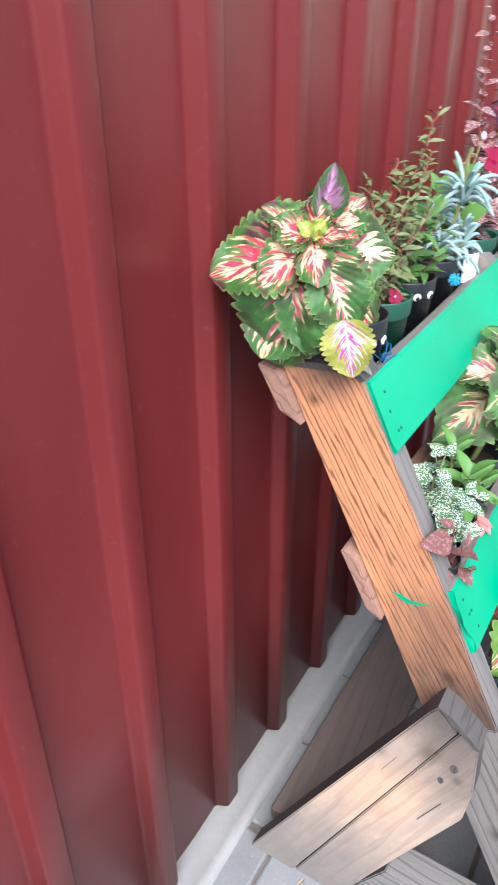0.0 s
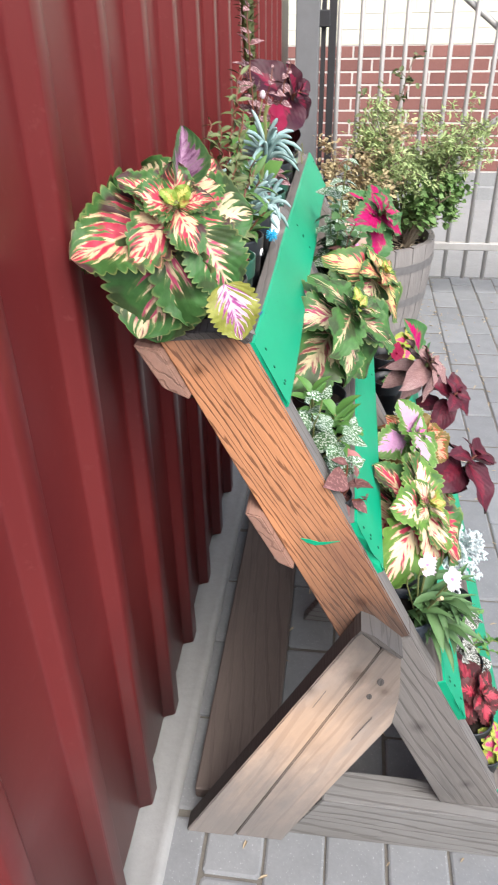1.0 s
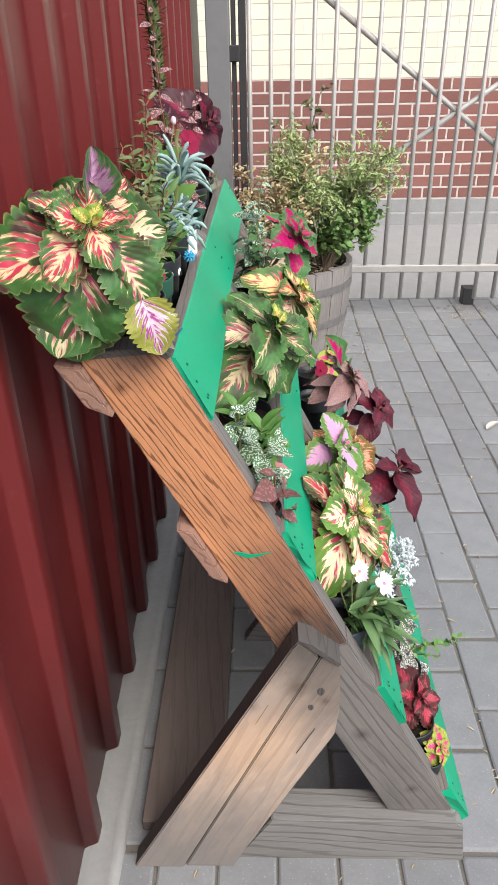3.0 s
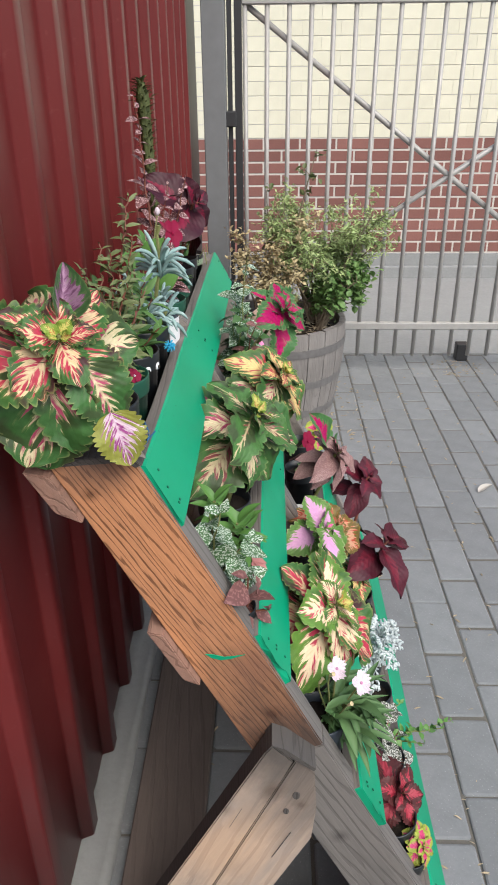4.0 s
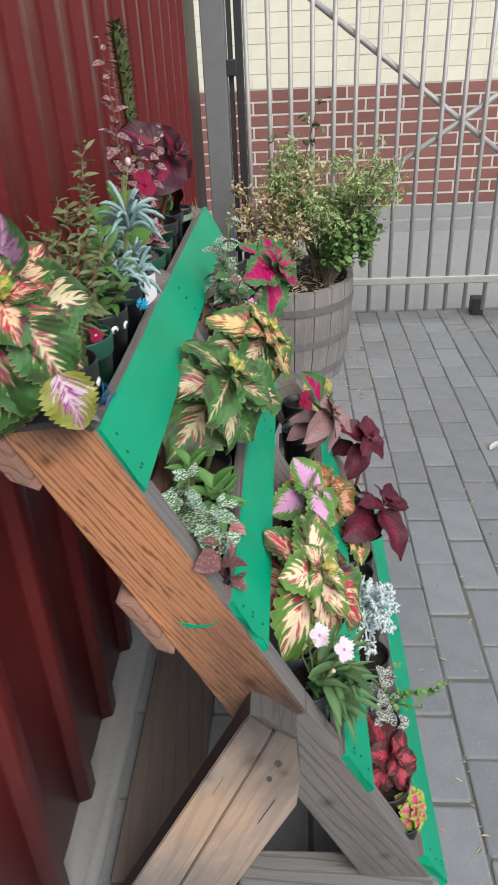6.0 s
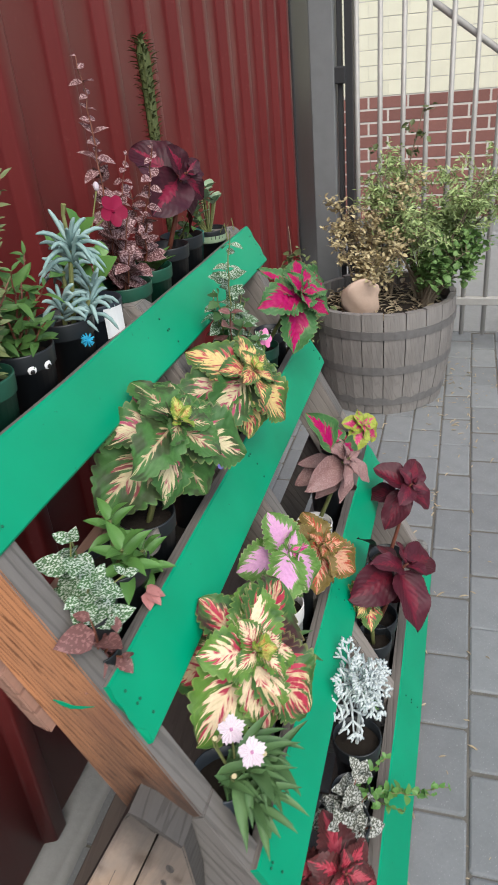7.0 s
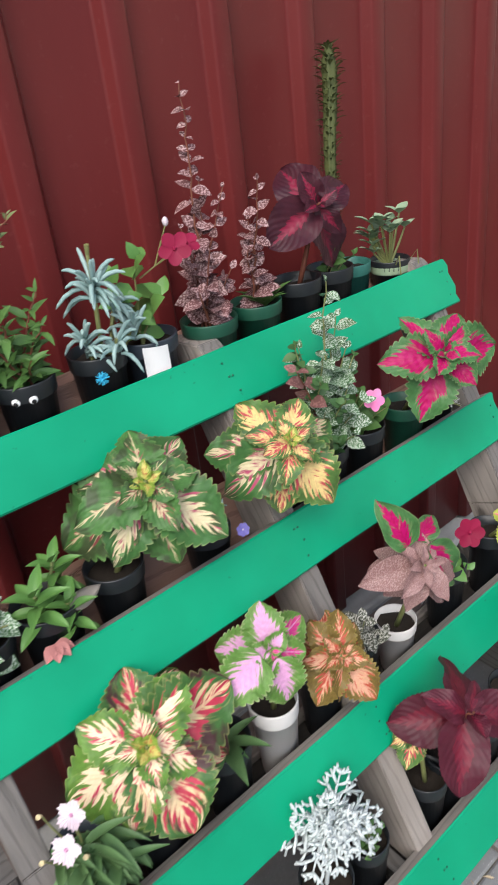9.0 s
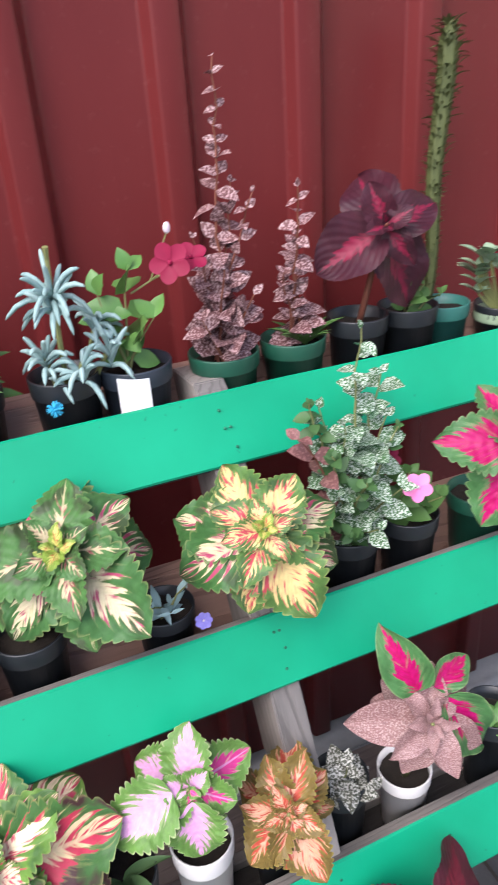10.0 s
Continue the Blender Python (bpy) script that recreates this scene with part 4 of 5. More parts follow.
def spire(t, zs, stems, mat, leaf, size, gap, stemmat=None, seed=1, taper=0.5, up=25, shape=None):
    """Upright stems (tip offsets) with crossed pairs of leaves; one stem mesh and one foliage mesh."""
    rnd = random.Random(seed)
    sb, fb = bmesh.new(), bmesh.new()
    for tip in stems:
        a = Vector((rnd.uniform(-0.012, 0.012), rnd.uniform(-0.012, 0.012), zs - 0.006))
        b = Vector(tip)
        n = max(3, int((b - a).length / gap))
        pts = [a.lerp(b, i / n) + Vector((rnd.uniform(-1, 1), rnd.uniform(-1, 1), 0)) * 0.003 * (0 < i < n) for i in range(n + 1)]
        bend = Vector((b.x - a.x, b.y - a.y, 0)) * 0.35
        for i, p in enumerate(pts):
            f = i / n
            p += -bend * (f * (1 - f)) * 1.2
        tube(sb, pts, [0.0026 - 0.0016 * i / n for i in range(n + 1)], 5)
        for i in range(1, n + 1):
            f = i / n
            s = size * (1 - taper * f) * rnd.uniform(0.65, 1.25)
            if i == n:
                s *= 0.6
            for side in (0, 180):
                if rnd.random() < 0.08:
                    continue
                an = radians(90 * i + side + rnd.uniform(-35, 35))
                el = radians(up + rnd.uniform(-40, 30) + (30 if i == n else 0))
                d = Vector((math.cos(an) * math.cos(el), math.sin(an) * math.cos(el), math.sin(el)))
                add_leaf(fb, shape or S_OVAL, place(pts[i], d, Vector((rnd.uniform(0.2, 1.0), rnd.uniform(-0.7, 0.1), 0.75)), s))
    part("stem", sb, stemmat or M_STEM, t)
    part("foliage", smooth(mesh_of(fb, "foliage")), mat, t)


def flower(t, at, face, r, mat, eye=M_FLWHITE, petals=5, ruffle=0.0, name="flower"):
    """An open flower with its eye, as one part with a sub-part."""
    bm = bmesh.new()
    z = Vector(face).normalized()
    x = z.orthogonal().normalized()
    y = z.cross(x)
    for p in range(petals):
        a = 2 * math.pi * p / petals
        d = x * math.cos(a) + y * math.sin(a)
        w = d.cross(z)
        c = bm.verts.new(Vector((0, 0, 0)))
        ring = []
        for q in range(9):
            u = (q - 4) / 4
            rr = r * (1.0 - 0.25 * u * u) * (1 + ruffle * (1 if q % 2 else -1))
            ring.append(bm.verts.new(d * rr * math.cos(u * 0.8) + w * rr * math.sin(u * 0.62) + z * (r * 0.12 + 0.0012 * (p % 2) + ruffle * r * (1 if q % 2 else -1))))
        for a_, b_ in zip(ring, ring[1:]):
            bm.faces.new((c, a_, b_))
    ob = part(name, bm, mat, t, m=Matrix.Translation(at))
    bm = bmesh.new()
    bmesh.ops.create_icosphere(bm, subdivisions=1, radius=r * 0.14, matrix=Matrix.Translation(z * r * 0.08))
    part("eye", bm, eye, ob)
    return ob


def toy_eyes(t, r, z, angles):
    """Two googly eyes glued to a pot of radius r at height z."""
    for az in angles:
        bm = bmesh.new()
        bmesh.ops.create_uvsphere(bm, u_segments=12, v_segments=8, radius=0.0068, matrix=Matrix.Scale(0.45, 4, (1, 0, 0)))
        e = part("toy_eye", bm, M_PAPER, t, "white googly eye", pose(r * math.cos(radians(az)), r * math.sin(radians(az)), z, 0, 0, az))
        bm = bmesh.new()
        bmesh.ops.create_uvsphere(bm, u_segments=8, v_segments=6, radius=0.0036, matrix=Matrix.Scale(0.4, 4, (1, 0, 0)))
        part("pupil", bm, M_BLACK, e, "", pose(0.003, 0.0, -0.0022))


# tier 1 (top), from the near end on
t = coleus("potted_coleus", 0, 0.10, (0.338, 0.004, 1.213), 0.122, M_COL["tricolour"], "large red, cream and green coleus in a black googly-eyed pot",
       axis=(0.28, -0.62, 0.72), spin=20, seed=4, whorls=5, young=M_COL["lime"], outer=M_COL["greenveined"], pot=M_PBLACK,
       extra=[((0.392, -0.012, 1.125), (0.35, -0.35, -0.75), (0.3, -0.8, 0.4), 0.066, M_COL["purplelime"]), ((0.335, 0.03, 1.225), (0.15, 0.25, 0.95), (0.5, -0.8, 0.1), 0.064, M_COL["greenpurple"]), ((0.325, -0.005, 1.185), (-0.12, -0.3, -0.9), (0.1, -0.9, 0.35), 0.135, M_COL["greenveined"]), ((0.365, -0.01, 1.185), (0.5, -0.2, -0.75), (0.35, -0.85, 0.35), 0.08, M_COL["greenveined"])])
toy_eyes(t, 0.0448, 0.104, (-30, 2))
t, zs = potted("potted_herb", 0, 0.19, "tall leggy green plant with reddish tips in a green pot", M_PGREEN)
spire(t, zs, [(0.01, 0.14, 0.36), (-0.01, 0.08, 0.29), (0.02, 0.02, 0.25), (-0.03, -0.01, 0.23), (0.02, 0.07, 0.27), (0.03, 0.03, 0.22), (-0.02, -0.05, 0.2), (0.03, -0.04, 0.19), (-0.06, 0.06, 0.25), (0.02, 0.1, 0.31), (-0.04, 0.02, 0.28), (0.04, 0.06, 0.24), (0.0, -0.06, 0.22), (-0.03, 0.1, 0.3)], M_OLIVE, None, 0.029, 0.0085, M_STEMR, 3, 0.35, shape=S_THIN)
flower(t, (0.03, -0.02, 0.14), (0.8, -0.3, 0.5), 0.014, M_FLRED)
t, zs = potted("potted_bedding_plant", 0, 0.295, "bushy green plant in a black pot with googly eyes", M_PBLACK)
spire(t, zs, [(math.cos(a) * 0.05, math.sin(a) * 0.05, 0.17 + 0.04 * (i % 3)) for i, a in enumerate([0.7 * q for q in range(9)])], M_LEAFG, None, 0.05, 0.012, M_STEMR, 5, 0.45, shape=S_THIN)
toy_eyes(t, 0.0448, 0.112, (-44, -12))


def chalk_sticks(t, zs, seed=2):
    rnd = random.Random(seed)
    bm = bmesh.new()
    sb = bmesh.new()
    heads = [(0.038, 0.0, 0.247, 1.0), (-0.015, 0.055, 0.19, 0.55), (0.025, 0.06, 0.165, 0.6), (0.015, -0.02, 0.165, 0.55), (0.04, 0.02, 0.155, 0.5)]
    for hx, hy, hz, q in heads:
        c = Vector((hx, hy, hz))
        tube(sb, [(hx * 0.3, hy * 0.3, zs), c], [0.004, 0.0035], 6)
        for i in range(int(30 * q)):
            a = rnd.uniform(0, 6.28)
            el = rnd.uniform(-0.35, 1.15)
            L = rnd.uniform(0.04, 0.062) * (0.55 + 0.45 * q)
            d = Vector((math.cos(a) * math.cos(el), math.sin(a) * math.cos(el), math.sin(el)))
            b = c - Vector((0, 0, rnd.uniform(0, 0.03)))
            p = [b + d * L * f + Vector((0, 0, 0.008 * math.sin(f * 2.6) - 0.014 * f * f * f * (1.1 - el))) for f in (0, 0.25, 0.5, 0.75, 0.93, 1.0)]
            tube(bm, p, [0.002, 0.0032, 0.0036, 0.0033, 0.0022, 0.0006], 6)
    tube(sb, [(0.038, 0.0, 0.247), (0.036, 0.002, 0.287), (0.04, 0.002, 0.302)], [0.003, 0.003, 0.004], 6)
    part("stem", sb, M_STEM, t)
    part("foliage", smooth(mesh_of(bm, "foliage")), M_BLUE, t, "blue-grey finger-like succulent leaves")


t, zs = potted("potted_succulent", 0, 0.42, "blue-grey finger-leaved succulent in a black pot", M_PBLACK)
chalk_sticks(t, zs - 0.03)
bm = bmesh.new()
rnd = random.Random(2)
for i in range(60):
    d = Vector((rnd.gauss(0, 1), rnd.gauss(0, 1), rnd.gauss(0, 1))).normalized()
    tube(bm, [d * 0.001, d * 0.011], [0.0014, 0.0006], 4)
part("pompom", bm, M_POM, t, "bright blue pompom", pose(0.05, -0.024, 0.106))
t, zs = potted("potted_periwinkle", 0, 0.515, "crimson-flowered periwinkle in a slate pot with a white tag", M_PNAVY, 0.05, 0.13)
spire(t, zs, [(-0.005, 0.01, 0.25), (-0.025, -0.03, 0.22), (0.02, 0.03, 0.19)], M_LEAFB, None, 0.058, 0.026, M_STEM, 7, 0.2)
flower(t, (0.041, 0.054, 0.262), (0.85, -0.45, 0.3), 0.027, M_FLRED, M_FLRED)
flower(t, (0.03, 0.085, 0.262), (0.6, -0.1, 0.7), 0.023, M_FLRED, M_FLRED)
bm = bmesh.new()
bmesh.ops.create_uvsphere(bm, u_segments=10, v_segments=7, radius=0.005, matrix=Matrix.Scale(1.5, 4, (0, 0, 1)))
part("bud", bm, M_FLWHITE, t, "pale flower bud", pose(0.015, 0.062, 0.3))
bm = bmesh.new()
for e in ((0.015, 0.062, 0.296), (0.04, 0.054, 0.26), (0.029, 0.085, 0.26)):
    tube(bm, [(-0.005, 0.01, 0.22), (0.006, 0.035, 0.235), e], [0.0016, 0.0013, 0.0011], 5)
part("flower_stem", bm, M_STEM, t)
bm = bmesh.new()
for i in range(6):
    a0, a1 = radians(-42 + 8 * i), radians(-34 + 8 * i)
    vs = [bm.verts.new((0.052 * math.cos(a), 0.052 * math.sin(a), z - 0.004 * a)) for a, z in ((a0, 0.072), (a1, 0.072), (a1, 0.122), (a0, 0.122))]
    bm.faces.new(vs)
bmesh.ops.remove_doubles(bm, verts=bm.verts[:], dist=0.0005)
bmesh.ops.solidify(bm, geom=bm.faces[:], thickness=0.0008)
part("tag", bm, M_PAPER, t, "blank white paper tag")
t, zs = potted("potted_polka_dot_plant", 0, 0.645, "tall pink-speckled polka dot plant in a green pot", M_PGREEN, 0.05, 0.12)
spire(t, zs, [(-0.03, 0.028, 0.488), (0.02, 0.05, 0.33), (0.0, -0.03, 0.28), (0.03, 0.0, 0.24), (-0.03, 0.04, 0.34)], M_DOTP, None, 0.052, 0.019, M_STEMR, 11, 0.65, shape=S_OVAL)
spire(t, zs, [(0.03, 0.04, 0.2), (0.04, -0.04, 0.18), (-0.03, 0.03, 0.2)], M_DOTP, None, 0.052, 0.02, M_STEMR, 12, 0.2)
t, zs = potted("potted_polka_dot_plant", 0, 0.755, "small pink polka dot plant and aloe in a green pot", M_PGREEN, 0.048, 0.12)
spire(t, zs, [(0.05, -0.01, 0.334), (0.02, -0.02, 0.22), (-0.02, 0.02, 0.26)], M_DOTP, None, 0.042, 0.017, M_STEMR, 13, 0.4)
fb = bmesh.new()
rnd = random.Random(4)
for i in range(14):
    a = rnd.uniform(0, 6.28)
    add_leaf(fb, S_THIN, place(Vector((0.01, 0.015, zs)), (math.cos(a), math.sin(a), 1.1), (-math.cos(a), -math.sin(a), 0.8), rnd.uniform(0.04, 0.07), 0.8))
part("rosette", smooth(mesh_of(fb, "rosette")), M_LEAFG, t, "small green aloe rosette")
coleus("potted_coleus", 0, 0.865, (0.42, 0.872, 1.232), 0.1, M_COL["wine"], "dark wine-red velvety coleus in a black pot", axis=(0.82, -0.4, 0.36), shapes=L_SMOOTH, spin=65, seed=9, whorls=5, pairs=2, stemmat=M_STEMR, pot=M_PBLACK)
t, zs = potted("potted_bedding_plant", 0, 0.955, "low green seedling in a black pot under the wine-red coleus", M_PBLACK)
spire(t, zs, [(0.03, -0.02, 0.17), (0.0, 0.03, 0.16), (0.03, 0.04, 0.15)], M_LEAFG, None, 0.035, 0.016, None, 14, 0.3)
t, zs = potted("potted_cactus", 0, 1.04, "tall green columnar cactus in a teal pot against the red wall", M_PTEAL, 0.044, 0.118, -0.025)
bm = bmesh.new()
sp = bmesh.new()
rnd = random.Random(8)
NR = 30
prev = None
for i in range(NR + 1):
    f = i / NR
    z = zs - 0.005 + f * 0.416
    w = (0.0065 + 0.0062 * f) * (1.0 if f < 0.94 else (1 - f) / 0.06 * 0.7 + 0.3)
    cx, cy = -0.028 - 0.026 * f, -0.01 + 0.033 * f + 0.004 * math.sin(f * 9)
    ring = []
    for q in range(18):
        a = 2 * math.pi * q / 18
        r = w * (1.0 + 0.22 * math.cos(6 * a)) * (1 + 0.08 * (i % 2))
        ring.append(bm.verts.new((cx + r * math.cos(a), cy + r * math.sin(a), z)))
        for rep_ in range(1 if i > 1 and rnd.random() < 0.45 + 0.55 * f else 0):
            d = Vector((math.cos(a), math.sin(a), rnd.uniform(0.2, 1.4)))
            add_leaf(sp, S_THIN, place(Vector((cx + r * math.cos(a), cy + r * math.sin(a), z + rnd.uniform(-0.005, 0.005))), d, (0, 0.1, 1), rnd.uniform(0.007, 0.017) * (0.55 + 1.0 * f), 1.1))
    if prev:
        for q in range(18):
            bm.faces.new((prev[q], prev[(q + 1) % 18], ring[(q + 1) % 18], ring[q]))
    prev = ring
bm.faces.new(prev)
part("column", smooth(mesh_of(bm, "column")), M_CACT, t)
part("spine_cover", sp, M_CACT, t)
t, zs = potted("potted_kalanchoe", 0, 1.14, "small felt-leaved succulent in a pale-banded dark pot", M_PBLACK, 0.042, 0.105)
fb = bmesh.new()
rnd = random.Random(6)
for i in range(14):
    a = rnd.uniform(0, 6.28)
    b = Vector((math.cos(a) * 0.034, math.sin(a) * 0.04, zs + rnd.uniform(0.03, 0.115)))
    sb = bmesh.new()
    tube(sb, [(0, 0, zs - 0.005), b * 0.6 + Vector((0, 0, zs * 0.35)), b], [0.003, 0.0028, 0.0022], 5)
    part("stem", sb, M_STEM, t)
    for q in range(3):
        add_leaf(fb, S_OVAL, place(b, (math.cos(a + q * 2), math.sin(a + q * 2), 0.9), (0, 0, 1), rnd.uniform(0.026, 0.042), 1.0))
for s_ in (1, -1):
    sb = bmesh.new()
    tube(sb, [(0.03, 0.02 * s_, zs), (0.05, 0.03 * s_, zs + 0.03), (0.056, 0.03 * s_, zs - 0.02)], 0.0016, 5)
    part("stem", sb, M_STEM, t)
part("foliage", smooth(mesh_of(fb, "foliage")), M_KAL, t)
bm = bmesh.new()
lathe(bm, [(0.0405, 0.077), (0.0418, 0.08), (0.0428, 0.093), (0.0405, 0.094)], 24)
part("band", bm, M_KAL, t, "pale green band round the pot")

# tier 2
t, zs = potted("potted_polka_dot_plant", 1, 0.085, "white-splashed polka dot plant in a black pot", M_PBLACK)
spire(t, zs, [(0.01, 0.0, 0.24), (0.05, -0.03, 0.21), (0.055, 0.03, 0.17), (0.06, -0.02, 0.14), (-0.01, 0.03, 0.22), (0.03, -0.04, 0.19)], M_DOTW, None, 0.049, 0.02, M_STEM, 21, 0.25, 5)
t2, zs2 = potted("potted_polka_dot_plant", 1, 0.055, "dull pink polka dot seedling hanging over the timber frame", M_PBLACK, 0.03, 0.1, 0.03)
spire(t2, zs2, [(0.02, -0.025, 0.17), (0.035, 0.0, 0.13), (0.05, -0.01, 0.1)], M_DOTR, None, 0.05, 0.02, M_STEMR, 22, 0.2, 0)
t, zs = potted("potted_periwinkle", 1, 0.185, "bright green rosette-leaved periwinkle in a black pot", M_PBLACK, 0.05)
for i, (c, q) in enumerate((((0.03, -0.02, 0.17), 1.0), ((-0.01, 0.03, 0.18), 0.85), ((0.04, 0.02, 0.14), 0.8))):
    bm = bmesh.new()
    tube(bm, [(0, 0, zs), c], [0.003, 0.0025], 6)
    part("stem", bm, M_STEM, t)
    for j in range(12):
        a = 2.4 * j
        el = 1.0 - 0.11 * j
        leaf_part(t, L_OVAL[j % 2], M_LEAFB, place(Vector(c) - Vector((0, 0, 0.004 * j)), (math.cos(a) * math.cos(el), math.sin(a) * math.cos(el), math.sin(el)), (0.2, -0.1, 1), 0.05 * q, 0.58))
fallen = thing("fallen_petal", pose(0.552, 0.165, 0.778), "wilted salmon-pink flower lying on the green board", "petal")
bm = bmesh.new()
for i in range(4):
    a = radians(-50 + 35 * i)
    add_leaf(bm, S_OVAL, place(Vector((0, 0, 0.006)), (math.cos(a), math.sin(a) * 1.2, -0.25), (0.3, 0, 1), 0.028))
part("petal", bm, mat_plain("salmon_petal", (0.42, 0.17, 0.16), 0.7), fallen)
coleus("potted_coleus", 1, 0.30, (0.558, 0.352, 0.962), 0.124, M_COL["striped"], "green coleus with cream veins spilling over the green board", axis=(0.62, -0.2, 0.72), shapes=L_SPEAR, spin=35, seed=12, whorls=5, pot=M_PBLACK, young=M_COL["lime"], outer=M_COL["greenveined"])
t, zs = potted("potted_succulent", 1, 0.475, "small grey-blue succulent with a violet flower", M_PBLACK, 0.042, 0.105)
spire(t, zs, [(0.03, -0.02, 0.13), (0.02, 0.03, 0.14), (0.04, 0.0, 0.12)], M_BLUE, None, 0.035, 0.016, None, 24, 0.3, shape=S_THIN)
flower(t, (0.05, 0.04, 0.1), (0.9, -0.2, 0.4), 0.012, mat_plain("violet_petal", (0.2, 0.17, 0.5), 0.7), M_FLWHITE, 7)
coleus("potted_coleus", 1, 0.665, (0.612, 0.585, 0.945), 0.108, M_COL["yellow"], "yellow, cream and red coleus spilling over the green board", axis=(0.66, -0.2, 0.66), shapes=L_SPEAR, spin=10, seed=15, whorls=5, pot=M_PBLACK, young=M_COL["lime"], outer=M_COL["greenveined"])
t, zs = potted("potted_polka_dot_plant", 1, 0.765, "upright white-splashed polka dot plant in a black pot", M_PBLACK)
spire(t, zs, [(0.03, 0.0, 0.45), (0.04, -0.03, 0.33), (0.03, 0.04, 0.32), (0.05, 0.02, 0.26), (0.06, -0.05, 0.24), (0.06, 0.05, 0.22), (0.08, 0.0, 0.18), (0.0, -0.045, 0.34), (0.0, 0.05, 0.37), (0.03, -0.06, 0.27)], M_DOTW, None, 0.054, 0.019, M_STEM, 26, 0.4)
spire(t, zs, [(0.06, -0.06, 0.3), (0.08, -0.02, 0.26), (0.05, -0.08, 0.22), (0.09, -0.05, 0.19), (0.03, 0.06, 0.3), (0.02, -0.07, 0.36)], M_LEAFD, None, 0.026, 0.011, M_STEM, 127, 0.2)
spire(t, zs, [(0.05, -0.1, 0.33)], M_DOTR, None, 0.045, 0.04, M_STEMR, 27, 0.1)
t, zs = potted("potted_periwinkle", 1, 0.87, "periwinkle with pink and red flowers in a black pot", M_PBLACK)
spire(t, zs, [(0.03, -0.03, 0.19), (0.04, 0.03, 0.17), (0.0, 0.0, 0.2)], M_LEAFG, None, 0.052, 0.018, M_STEM, 28, 0.3)
flower(t, (0.06, -0.03, 0.215), (0.9, -0.3, 0.35), 0.022, M_FLPINK)
flower(t, (0.0, -0.04, 0.235), (0.8, -0.4, 0.4), 0.02, M_FLRED, M_FLRED)
coleus("potted_coleus", 1, 1.0, (0.622, 0.968, 0.962), 0.128, M_COL["magenta"], "magenta coleus edged in green in a green pot", axis=(0.68, -0.4, 0.58), shapes=L_SPEAR, spin=5, seed=17, whorls=4, pairs=3, pot=M_PGREEN)
t, zs = potted("potted_herb", 1, 1.11, "grey-green bushy herb in a black pot", M_PBLACK, 0.04)
spire(t, zs, [(0.05, 0.04, 0.02), (0.06, 0.06, 0.06), (0.03, 0.05, 0.12)], M_DOTS, None, 0.028, 0.014, None, 29, 0.3)

# tier 3
t, zs = potted("potted_dianthus", 2, 0.085, "dianthus with two pale pink frilled flowers and strap leaves", M_PNAVY)
fb = bmesh.new()
rnd = random.Random(31)
for i in range(85):
    a = rnd.uniform(-1.3, 1.4)
    L = rnd.uniform(0.045, 0.088)
    d = Vector((math.cos(a), math.sin(a), rnd.uniform(-0.9, 1.0)))
    add_leaf(fb, L_THIN[0], place(Vector((rnd.uniform(0, 0.06), rnd.uniform(-0.05, 0.03), zs + rnd.uniform(0, 0.07))), d, Vector((-d.x * 0.3, -d.y * 0.3, 1)), L, rnd.uniform(0.45, 0.8)))
part("foliage", smooth(mesh_of(fb, "foliage")), M_LEAFS, t)
o = t.matrix_basis.translation
for w in ((0.672, 0.05, 0.652), (0.7, 0.03, 0.612), (0.728, 0.075, 0.605), (0.66, 0.085, 0.6)):
    bm = bmesh.new()
    tube(bm, [(0.02, 0, zs), (Vector(w) - o) * 0.9 + Vector((0, 0, 0.01)), Vector(w) - o], [0.0016, 0.0014, 0.0012], 5)
    part("flower_stem", bm, M_STEM, t)
    bm = bmesh.new()
    lathe(bm, [(0.0016, 0), (0.0038, 0.004), (0.0042, 0.012), (0.0026, 0.015), (0.006, 0.021), (0.003, 0.019)], 10)
    part("bud", smooth(mesh_of(bm, "bud")), M_DRY, t, "wilted straw-coloured flower bud", pose(*(Vector(w) - o), 25 * math.sin(w[0] * 900), 30, 0) @ Matrix.Scale(0.6, 4))
for w in ((0.686, 0.081, 0.637), (0.722, 0.054, 0.635)):
    bm = bmesh.new()
    tube(bm, [(0.02, 0, zs), Vector(w) - o], [0.002, 0.0015], 5)
    part("flower_stem", bm, M_STEM, t)
    f = flower(t, Vector(w) - o, (0.55, -0.55, 0.6), 0.02, M_FLWHITE, M_FLEYE, 5, 0.07)
coleus("potted_coleus", 2, 0.20, (0.70, 0.197, 0.672), 0.12, M_COL["cream"], "large cream, lime and red coleus over the green board", axis=(0.62, -0.3, 0.66), spin=80, seed=19, whorls=6, pot=M_PBLACK, young=M_COL["lime"], outer=M_COL["tricolour"])
t, zs = potted("potted_aloe", 2, 0.335, "pale green strap-leaved plant in a black pot", M_PBLACK)
fb = bmesh.new()
for a, L in ((-0.3, 0.13), (0.5, 0.1), (-1.0, 0.09), (1.4, 0.08), (0.1, 0.07)):
    add_leaf(fb, L_THIN[0], place(Vector((0, 0, zs)), (math.cos(a), math.sin(a), 0.8), (-math.cos(a), -math.sin(a), 0.8), L * 0.85, 0.75))
part("foliage", smooth(mesh_of(fb, "foliage")), M_LEAFS, t)
